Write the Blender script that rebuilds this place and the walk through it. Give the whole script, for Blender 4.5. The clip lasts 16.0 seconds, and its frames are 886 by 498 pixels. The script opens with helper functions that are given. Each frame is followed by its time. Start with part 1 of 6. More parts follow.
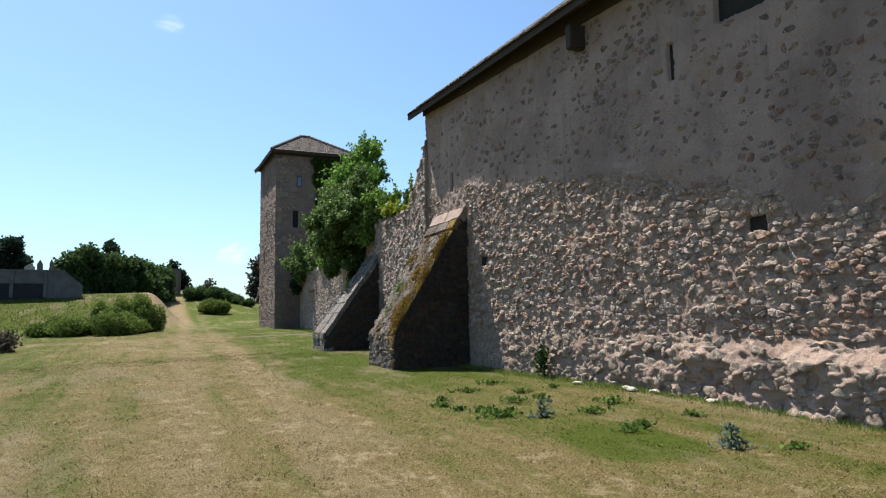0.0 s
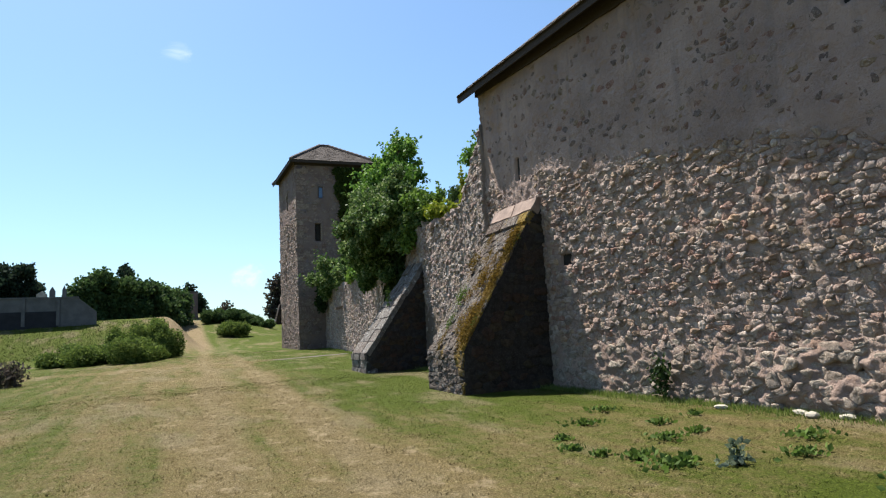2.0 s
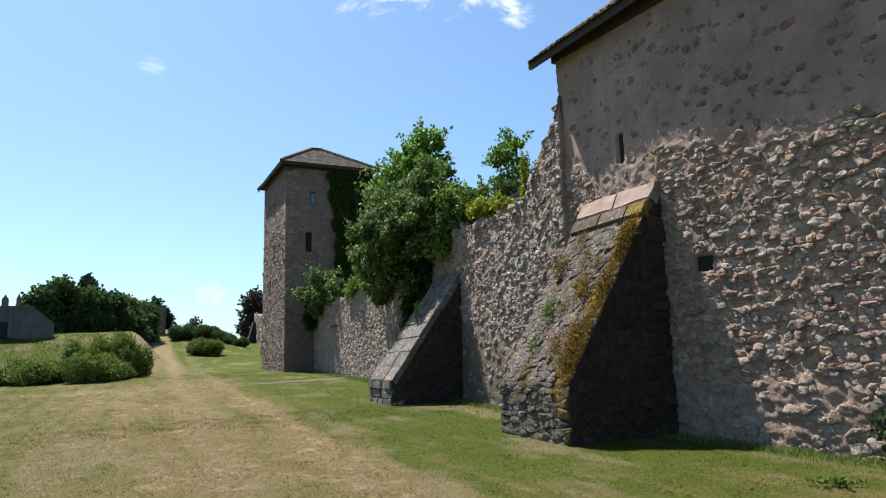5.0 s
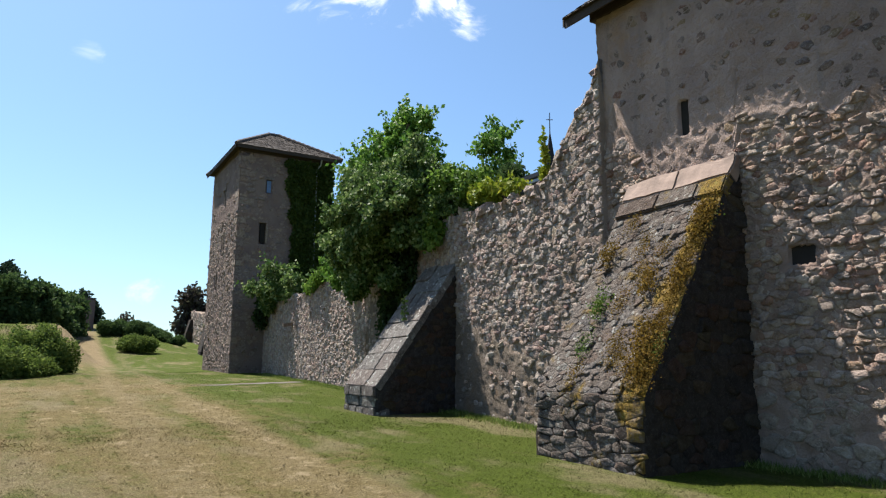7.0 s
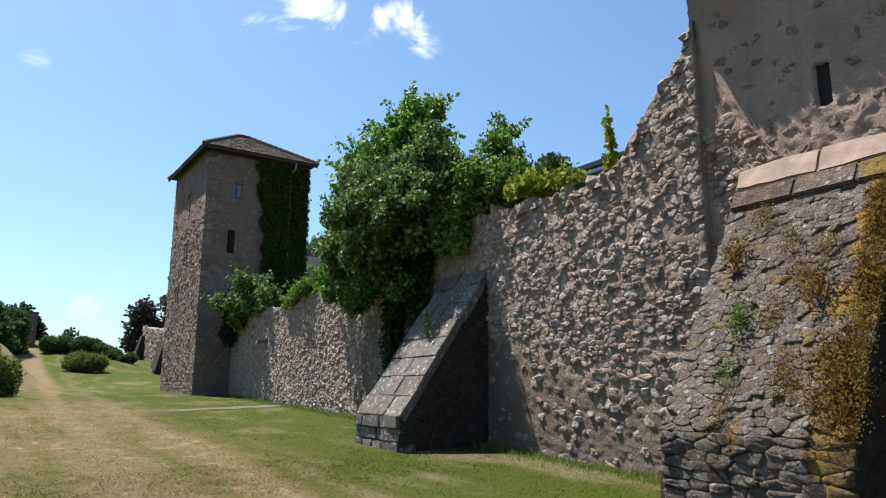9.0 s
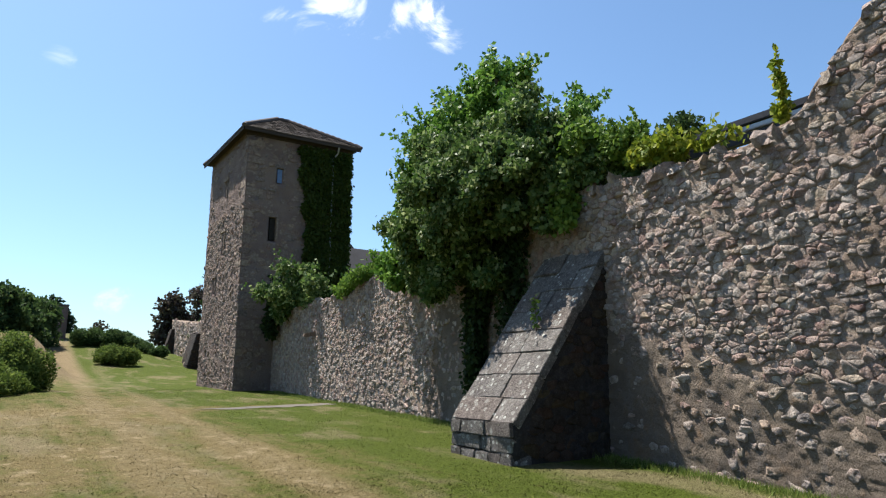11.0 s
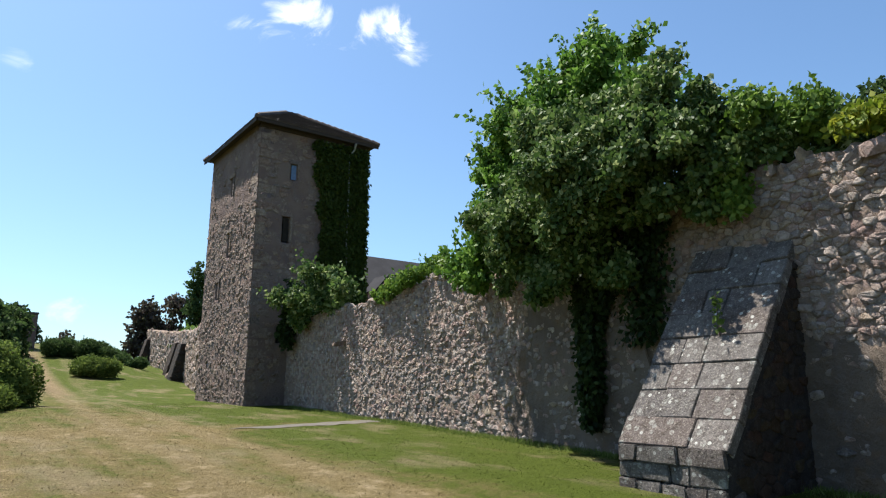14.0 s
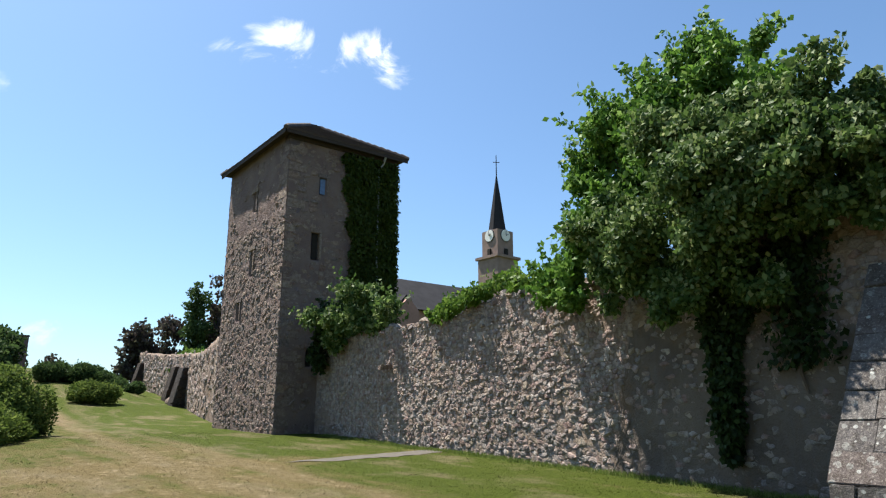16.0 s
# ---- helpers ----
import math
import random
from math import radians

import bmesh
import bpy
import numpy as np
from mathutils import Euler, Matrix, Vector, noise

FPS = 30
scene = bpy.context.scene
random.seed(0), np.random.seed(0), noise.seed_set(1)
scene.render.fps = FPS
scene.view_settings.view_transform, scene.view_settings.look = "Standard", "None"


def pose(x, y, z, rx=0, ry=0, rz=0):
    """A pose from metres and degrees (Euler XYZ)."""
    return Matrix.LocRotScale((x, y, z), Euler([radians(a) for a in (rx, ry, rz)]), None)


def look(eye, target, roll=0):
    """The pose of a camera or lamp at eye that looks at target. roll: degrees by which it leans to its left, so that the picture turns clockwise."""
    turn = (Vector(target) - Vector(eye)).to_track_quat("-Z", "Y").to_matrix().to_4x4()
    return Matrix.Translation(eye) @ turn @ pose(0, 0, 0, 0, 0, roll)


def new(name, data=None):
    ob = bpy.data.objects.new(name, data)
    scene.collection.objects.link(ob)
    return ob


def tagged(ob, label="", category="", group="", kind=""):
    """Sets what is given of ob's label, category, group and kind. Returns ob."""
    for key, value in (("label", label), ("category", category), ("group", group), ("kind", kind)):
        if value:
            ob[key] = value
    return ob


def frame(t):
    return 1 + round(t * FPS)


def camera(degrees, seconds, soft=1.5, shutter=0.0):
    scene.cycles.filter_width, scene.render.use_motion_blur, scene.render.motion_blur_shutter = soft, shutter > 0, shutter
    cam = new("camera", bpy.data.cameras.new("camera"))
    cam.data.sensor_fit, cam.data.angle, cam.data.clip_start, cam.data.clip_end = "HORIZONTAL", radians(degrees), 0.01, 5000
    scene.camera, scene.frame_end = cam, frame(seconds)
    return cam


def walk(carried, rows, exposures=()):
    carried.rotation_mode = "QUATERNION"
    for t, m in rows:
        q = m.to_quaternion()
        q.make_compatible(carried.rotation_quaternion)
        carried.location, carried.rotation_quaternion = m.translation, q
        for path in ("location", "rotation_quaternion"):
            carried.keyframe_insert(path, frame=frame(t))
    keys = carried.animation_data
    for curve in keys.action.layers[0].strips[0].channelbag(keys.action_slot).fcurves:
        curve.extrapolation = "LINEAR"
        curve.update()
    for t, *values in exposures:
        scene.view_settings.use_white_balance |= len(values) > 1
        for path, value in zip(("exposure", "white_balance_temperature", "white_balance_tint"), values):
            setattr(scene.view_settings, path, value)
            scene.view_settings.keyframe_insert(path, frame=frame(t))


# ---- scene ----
cam = camera(65.7, 16.0, 1.2)
PATH = [
    (0, (-0.357, -0.021, 1.55), (0.447, 1.798, 1.766), -0.9),
    (0.5, (-0.396, 0.71, 1.514), (0.389, 2.53, 1.785), -0.2),
    (1, (-0.34, 1.542, 1.537), (0.443, 3.359, 1.827), -0.3),
    (1.5, (-0.338, 2.25, 1.545), (0.443, 4.069, 1.829), -1.1),
    (2, (-0.36, 2.899, 1.584), (0.41, 4.727, 1.844), -3.0),
    (2.5, (-0.376, 3.508, 1.553), (0.377, 5.349, 1.764), -4.5),
    (3, (-0.422, 4.186, 1.486), (0.321, 6.039, 1.607), -5.1),
    (3.5, (-0.377, 5.027, 1.629), (0.389, 6.869, 1.777), -4.2),
    (4, (-0.454, 5.742, 1.663), (0.344, 7.555, 1.941), -3.0),
    (4.5, (-0.57, 6.296, 1.683), (0.253, 8.091, 2.002), -2.2),
    (7, (-0.706, 9.339, 1.628), (0.291, 11.037, 1.974), 0.3),
    (7.5, (-0.749, 9.911, 1.668), (0.306, 11.57, 2.033), 0.3),
    (8, (-0.778, 10.607, 1.685), (0.33, 12.225, 2.074), 0.2),
    (10.5, (-0.731, 13.722, 1.895), (0.342, 15.361, 2.296), 0.2),
    (11, (-0.86, 14.269, 1.839), (0.197, 15.924, 2.219), 0.5),
    (11.5, (-0.979, 14.81, 1.823), (0.075, 16.472, 2.177), 0.6),
    (12, (-1.191, 15.266, 1.841), (-0.135, 16.929, 2.181), 0.5),
    (12.5, (-1.419, 15.656, 1.879), (-0.346, 17.308, 2.222), 0.2),
    (13, (-1.611, 16.208, 1.869), (-0.505, 17.833, 2.237), 0.4),
    (13.5, (-1.703, 16.762, 1.884), (-0.576, 18.367, 2.277), 0.6),
    (14, (-1.873, 17.344, 1.877), (-0.733, 18.935, 2.291), 0.4),
    (14.5, (-2.031, 17.976, 1.888), (-0.887, 19.563, 2.306), -0.2),
    (15, (-2.196, 18.534, 1.943), (-1.044, 20.096, 2.426), 0.3),
    (15.5, (-2.43, 19.004, 1.987), (-1.268, 20.552, 2.489), 0.8),
    (16, (-2.855, 19.621, 1.972), (-1.679, 21.166, 2.449), 0.1),
]
walk(cam, [(t, look(eye, target, roll)) for t, eye, target, roll in PATH], [(0.0, 1.3), (16.0, 1.3)])


# ---- light and sky ----
SUN = Vector((-1.0, 2.9, 6.0)).normalized()
world = bpy.data.worlds.new("sky")
scene.world = world
world.use_nodes = True
wn = world.node_tree
wn.nodes.clear()


def sky_node(kind, **values):
    n = wn.nodes.new(kind)
    for k, v in values.items():
        n.inputs[k].default_value = v
    return n


sky = wn.nodes.new("ShaderNodeTexSky")
sky.sky_type, sky.sun_disc = "NISHITA", False
sky.sun_elevation, sky.sun_rotation = math.asin(SUN.z), math.atan2(SUN.x, SUN.y)
sky.air_density, sky.dust_density, sky.ozone_density = 1.0, 1.0, 0.9
coords = wn.nodes.new("ShaderNodeTexCoord")


def cloud(direction, radius, flatness, cover):
    """Wisps of cloud round a direction of the sky, wider than high."""
    d = Vector(direction).normalized()
    off = wn.nodes.new("ShaderNodeVectorMath")
    off.operation = "SUBTRACT"
    wn.links.new(coords.outputs["Generated"], off.inputs[0])
    off.inputs[1].default_value = d
    flat = wn.nodes.new("ShaderNodeVectorMath")
    flat.operation = "MULTIPLY"
    flat.inputs[1].default_value = (1, 1, flatness)
    wn.links.new(off.outputs[0], flat.inputs[0])
    size = wn.nodes.new("ShaderNodeVectorMath")
    size.operation = "LENGTH"
    wn.links.new(flat.outputs[0], size.inputs[0])
    fade = sky_node("ShaderNodeMapRange")
    fade.interpolation_type = "SMOOTHSTEP"
    for key, value in (("From Min", radius), ("From Max", 0.0), ("To Min", -0.5), ("To Max", cover)):
        fade.inputs[key].default_value = value
    wn.links.new(size.outputs["Value"], fade.inputs["Value"])
    wisps = sky_node("ShaderNodeTexNoise", Scale=11.0, Detail=10.0, Roughness=0.62, Distortion=0.8)
    wn.links.new(coords.outputs["Generated"], wisps.inputs["Vector"])
    torn = wn.nodes.new("ShaderNodeMath")
    torn.operation = "MULTIPLY_ADD"
    torn.inputs[1].default_value, torn.inputs[2].default_value = 2.3, -0.72
    wn.links.new(wisps.outputs["Fac"], torn.inputs[0])
    m = wn.nodes.new("ShaderNodeMath")
    m.operation = "ADD"
    wn.links.new(torn.outputs[0], m.inputs[0])
    wn.links.new(fade.outputs[0], m.inputs[1])
    ramp = sky_node("ShaderNodeMapRange")
    ramp.interpolation_type = "SMOOTHSTEP"
    ramp.inputs["From Min"].default_value = 0.6
    ramp.inputs["From Max"].default_value = 1.2
    wn.links.new(m.outputs[0], ramp.inputs["Value"])
    return ramp.outputs[0]


def sky_sum(a, b):
    m = wn.nodes.new("ShaderNodeMath")
    m.operation, m.use_clamp = "ADD", True
    wn.links.new(a, m.inputs[0])
    wn.links.new(b, m.inputs[1])
    return m.outputs[0]


veil = sky_node("ShaderNodeMix")
veil.data_type = "RGBA"
veil.inputs[7].default_value = (9.0, 9.2, 9.4, 1)
clouds = cloud((0.342, 0.795, 0.503), 0.12, 2.2, 0.62)
for args in (((0.425, 0.757, 0.495), 0.1, 1.8, 0.52), ((0.452, 0.75, 0.482), 0.09, 1.6, 0.45), ((0.478, 0.744, 0.466), 0.08, 1.6, 0.4), ((0.30, 0.825, 0.475), 0.14, 3.2, 0.42), ((0.385, 0.79, 0.478), 0.26, 3.2, 0.24), ((0.027, 0.918, 0.394), 0.08, 2.0, 0.28), ((0.11, 0.985, 0.1), 0.08, 1.6, 0.25)):
    clouds = sky_sum(clouds, cloud(*args))
thin = wn.nodes.new("ShaderNodeMath")
thin.operation = "MULTIPLY"
thin.inputs[1].default_value = 0.75
wn.links.new(clouds, thin.inputs[0])
wn.links.new(thin.outputs[0], veil.inputs[0])
tone = sky_node("ShaderNodeMix")
tone.data_type, tone.blend_type = "RGBA", "MULTIPLY"
tone.inputs[0].default_value = 1.0
tone.inputs[7].default_value = (0.775, 0.965, 1.09, 1)
wn.links.new(sky.outputs[0], tone.inputs[6])
wn.links.new(tone.outputs[2], veil.inputs[6])
back = sky_node("ShaderNodeBackground", Strength=0.071)
wn.links.new(veil.outputs[2], back.inputs["Color"])
wout = wn.nodes.new("ShaderNodeOutputWorld")
wn.links.new(back.outputs[0], wout.inputs[0])

sun_data = bpy.data.lights.new("sun", "SUN")
sun_data.energy, sun_data.angle, sun_data.color = 5.0, radians(0.53), (1.0, 0.95, 0.87)
sun = new("sun", sun_data)
sun.matrix_world = look(SUN * 60, (0, 0, 0))


# ---- materials ----
class Mat:
    """A small writer of node materials."""

    def __init__(self, name, rough=0.9, spec=0.2, metal=0.0):
        self.m = bpy.data.materials.new(name)
        self.m.use_nodes = True
        self.t = self.m.node_tree
        self.b = self.t.nodes["Principled BSDF"]
        self.b.inputs["Roughness"].default_value = rough
        self.b.inputs["Specular IOR Level"].default_value = spec
        self.b.inputs["Metallic"].default_value = metal
        self.geo = self.t.nodes.new("ShaderNodeNewGeometry")
        self.obj = self.t.nodes.new("ShaderNodeObjectInfo")
        self.p = self.geo.outputs["Position"]

    def link(self, a, b):
        self.t.links.new(a, b)

    def math(self, op, a, b=0.0, clamp=False):
        n = self.t.nodes.new("ShaderNodeMath")
        n.operation, n.use_clamp = op, clamp
        for s, v in zip(n.inputs, (a, b)):
            if isinstance(v, (int, float)):
                s.default_value = v
            else:
                self.link(v, s)
        return n.outputs[0]

    def noise(self, scale, detail=4.0, stretch=None, rough=0.6):
        n = self.t.nodes.new("ShaderNodeTexNoise")
        n.inputs["Scale"].default_value, n.inputs["Detail"].default_value = scale, detail
        n.inputs["Roughness"].default_value = rough
        if stretch:
            v = self.t.nodes.new("ShaderNodeVectorMath")
            v.operation = "MULTIPLY"
            v.inputs[1].default_value = stretch
            self.link(self.p, v.inputs[0])
            self.link(v.outputs[0], n.inputs["Vector"])
        else:
            self.link(self.p, n.inputs["Vector"])
        return n.outputs["Fac"]

    def cells(self, scale, out="Distance", stretch=None, feature="F1"):
        n = self.t.nodes.new("ShaderNodeTexVoronoi")
        n.feature = feature
        n.inputs["Scale"].default_value = scale
        if stretch:
            v = self.t.nodes.new("ShaderNodeVectorMath")
            v.operation = "MULTIPLY"
            v.inputs[1].default_value = stretch
            self.link(self.p, v.inputs[0])
            self.link(v.outputs[0], n.inputs["Vector"])
        else:
            self.link(self.p, n.inputs["Vector"])
        return n.outputs[out]

    def step(self, v, lo, hi):
        n = self.t.nodes.new("ShaderNodeMapRange")
        n.interpolation_type = "SMOOTHSTEP"
        n.inputs["From Min"].default_value, n.inputs["From Max"].default_value = lo, hi
        self.link(v, n.inputs["Value"])
        return n.outputs[0]

    def ramp(self, v, stops):
        n = self.t.nodes.new("ShaderNodeValToRGB")
        r = n.color_ramp
        while len(r.elements) < len(stops):
            r.elements.new(0.5)
        for e, (at, c) in zip(r.elements, stops):
            e.position, e.color = at, (*c, 1)
        self.link(v, n.inputs[0])
        return n.outputs[0]

    def mix(self, f, a, b, blend="MIX"):
        n = self.t.nodes.new("ShaderNodeMix")
        n.data_type, n.blend_type = "RGBA", blend
        for s, v in zip((n.inputs[0], n.inputs[6], n.inputs[7]), (f, a, b)):
            if isinstance(v, (int, float)):
                s.default_value = v
            elif isinstance(v, tuple):
                s.default_value = (*v, 1)
            else:
                self.link(v, s)
        return n.outputs[2]

    def any_random(self):
        """A random number for each piece, single object or joined."""
        return self.math("FRACT", self.math("ADD", self.obj.outputs["Random"], self.geo.outputs["Random Per Island"]))

    def axis(self, i, source=None):
        n = self.t.nodes.new("ShaderNodeSeparateXYZ")
        self.link(source or self.p, n.inputs[0])
        return n.outputs[i]

    def done(self, colour, bump=None, strength=0.5, distance=0.02):
        if isinstance(colour, tuple):
            self.b.inputs["Base Color"].default_value = (*colour, 1)
        else:
            self.link(colour, self.b.inputs["Base Color"])
        if bump is not None:
            n = self.t.nodes.new("ShaderNodeBump")
            n.inputs["Strength"].default_value, n.inputs["Distance"].default_value = strength, distance
            self.link(bump, n.inputs["Height"])
            self.link(n.outputs[0], self.b.inputs["Normal"])
        return self.m


def stone_material(name, stops, tint=(1, 1, 1), lichen=0.0, moss=0.0, speck=0.4, relief=1.0):
    """Rubble: a colour for each stone, stains, grain and relief."""
    s = Mat(name, 0.93, 0.15)
    c = s.ramp(s.any_random(), stops)
    big = s.noise(0.7, 3)
    fine = s.noise(38, 5)
    mid = s.noise(9, 5)
    c = s.mix(s.step(mid, 0.38, 0.68), c, s.mix(1.0, c, (0.62, 0.6, 0.58), "MULTIPLY"))
    c = s.mix(s.math("MULTIPLY", s.step(fine, 0.5, 0.72), speck), c, (0.46, 0.42, 0.36))
    c = s.mix(s.math("MULTIPLY", s.step(big, 0.5, 0.72), 0.45), c, s.mix(1.0, c, (0.66, 0.6, 0.58), "MULTIPLY"))
    if lichen:
        spot = s.math("LESS_THAN", s.cells(6.0), s.math("SUBTRACT", s.math("MULTIPLY", s.noise(3.1, 5), 0.95), 0.24))
        c = s.mix(s.math("MULTIPLY", s.math("MULTIPLY", spot, s.step(s.noise(30, 3), 0.3, 0.6)), lichen), c, (0.34, 0.34, 0.31))
        dots = s.math("MULTIPLY", s.math("LESS_THAN", s.cells(8.0), 0.2), s.step(s.noise(2.0, 3), 0.42, 0.56))
        c = s.mix(s.math("MULTIPLY", dots, min(1.0, lichen * 1.3)), c, (0.48, 0.48, 0.44))
    if moss:
        m = s.math("MULTIPLY", s.step(s.math("ADD", s.noise(2.6, 6), s.math("MULTIPLY", s.step(s.axis(1), 15.4, 14.72), 0.17)), 0.56, 0.7), moss)
        c = s.mix(m, c, s.ramp(s.noise(14, 4), [(0.3, (0.07, 0.05, 0.018)), (0.55, (0.2, 0.125, 0.022)), (0.75, (0.15, 0.135, 0.035))]))
    if tint != (1, 1, 1):
        c = s.mix(1.0, c, tint, "MULTIPLY")
    rock = s.noise(17, 9, None, 0.72)
    h = s.math("ADD", s.math("ADD", mid, s.math("MULTIPLY", rock, 1.2)), s.math("MULTIPLY", fine, 0.3))
    return s.done(c, h, relief, 0.04)


WARM = [(0.0, (0.291, 0.233, 0.201)), (0.16, (0.401, 0.319, 0.273)), (0.32, (0.328, 0.233, 0.191)), (0.48, (0.467, 0.386, 0.328)), (0.62, (0.304, 0.176, 0.136)), (0.74, (0.412, 0.313, 0.229)), (0.88, (0.230, 0.187, 0.169)), (1.0, (0.377, 0.250, 0.167))]
PALE = [(0.0, (0.319, 0.264, 0.216)), (0.4, (0.384, 0.316, 0.252)), (0.7, (0.288, 0.218, 0.171)), (1.0, (0.351, 0.287, 0.231))]
DARKS = [(0.0, (0.161, 0.120, 0.109)), (0.3, (0.231, 0.172, 0.146)), (0.5, (0.243, 0.133, 0.099)), (0.65, (0.280, 0.216, 0.188)), (0.8, (0.252, 0.176, 0.109)), (1.0, (0.130, 0.104, 0.102))]
GREYS = [(0.0, (0.110, 0.099, 0.095)), (0.4, (0.149, 0.138, 0.130)), (0.7, (0.128, 0.105, 0.095)), (1.0, (0.171, 0.160, 0.151))]
m_stone = stone_material("rubble_stone", WARM)
m_lowstone = stone_material("town_wall_stone", [(0.0, (0.271, 0.229, 0.212)), (0.2, (0.360, 0.307, 0.270)), (0.38, (0.319, 0.229, 0.198)), (0.55, (0.420, 0.369, 0.329)), (0.7, (0.271, 0.182, 0.160)), (0.85, (0.381, 0.307, 0.233)), (1.0, (0.211, 0.188, 0.183))])
m_footing = stone_material("footing_stone", PALE)
m_flush = stone_material("flush_stone", DARKS)
m_ashlar = stone_material("grey_ashlar", GREYS, lichen=0.6)
# near-black stops: the shade on the buttress sides is put into the stone colour
m_shadestone = stone_material("shade_toned_stone", [(0.0, (0.036, 0.029, 0.026)), (0.35, (0.05, 0.038, 0.031)), (0.6, (0.062, 0.036, 0.027)), (0.8, (0.064, 0.049, 0.03)), (1.0, (0.042, 0.037, 0.037))], speck=0.06, relief=0.8)
m_mossy = stone_material("mossy_stone", [(0.0, (0.098, 0.082, 0.072)), (0.3, (0.135, 0.111, 0.095)), (0.55, (0.111, 0.082, 0.068)), (0.8, (0.156, 0.135, 0.121)), (1.0, (0.086, 0.077, 0.075))], lichen=0.3, moss=0.95, speck=0.25)
m_towerstone = stone_material("tower_stone", [(0.0, (0.179, 0.135, 0.118)), (0.35, (0.244, 0.190, 0.159)), (0.6, (0.204, 0.135, 0.110)), (0.8, (0.285, 0.222, 0.174)), (1.0, (0.155, 0.127, 0.118))])


def mortar_material(name, light, dark, rust):
    s = Mat(name, 0.95, 0.1)
    a, b, f = s.noise(0.9, 6), s.noise(5.0, 6), s.noise(45, 4)
    c = s.mix(s.step(a, 0.35, 0.65), light, dark)
    c = s.mix(s.math("MULTIPLY", s.step(b, 0.55, 0.75), 0.5), c, rust)
    c = s.mix(s.math("MULTIPLY", s.step(s.noise(1.4, 6), 0.56, 0.7), 0.5), c, rust)
    streak = s.noise(1.6, 5, (1, 3.2, 0.35))
    c = s.mix(s.math("MULTIPLY", s.step(streak, 0.52, 0.7), 0.35), c, (0.17, 0.15, 0.14))
    h = s.math("ADD", s.math("ADD", b, s.math("MULTIPLY", s.noise(19, 9, None, 0.72), 1.1)), s.math("MULTIPLY", f, 0.3))
    return s.done(c, h, 1.0, 0.04)


m_mortar = mortar_material("lime_mortar", (0.348, 0.258, 0.208), (0.252, 0.182, 0.150), (0.281, 0.171, 0.115))
m_lowmortar = mortar_material("town_wall_mortar", (0.267, 0.205, 0.162), (0.190, 0.143, 0.115), (0.218, 0.138, 0.090))
m_plaster = mortar_material("weathered_render", (0.354, 0.265, 0.225), (0.257, 0.190, 0.163), (0.306, 0.190, 0.117))
m_coat = mortar_material("brown_wall_coat", (0.175, 0.140, 0.110), (0.119, 0.095, 0.079), (0.186, 0.111, 0.059))
m_towermortar = mortar_material("tower_mortar", (0.193, 0.145, 0.126), (0.144, 0.105, 0.095), (0.166, 0.105, 0.074))


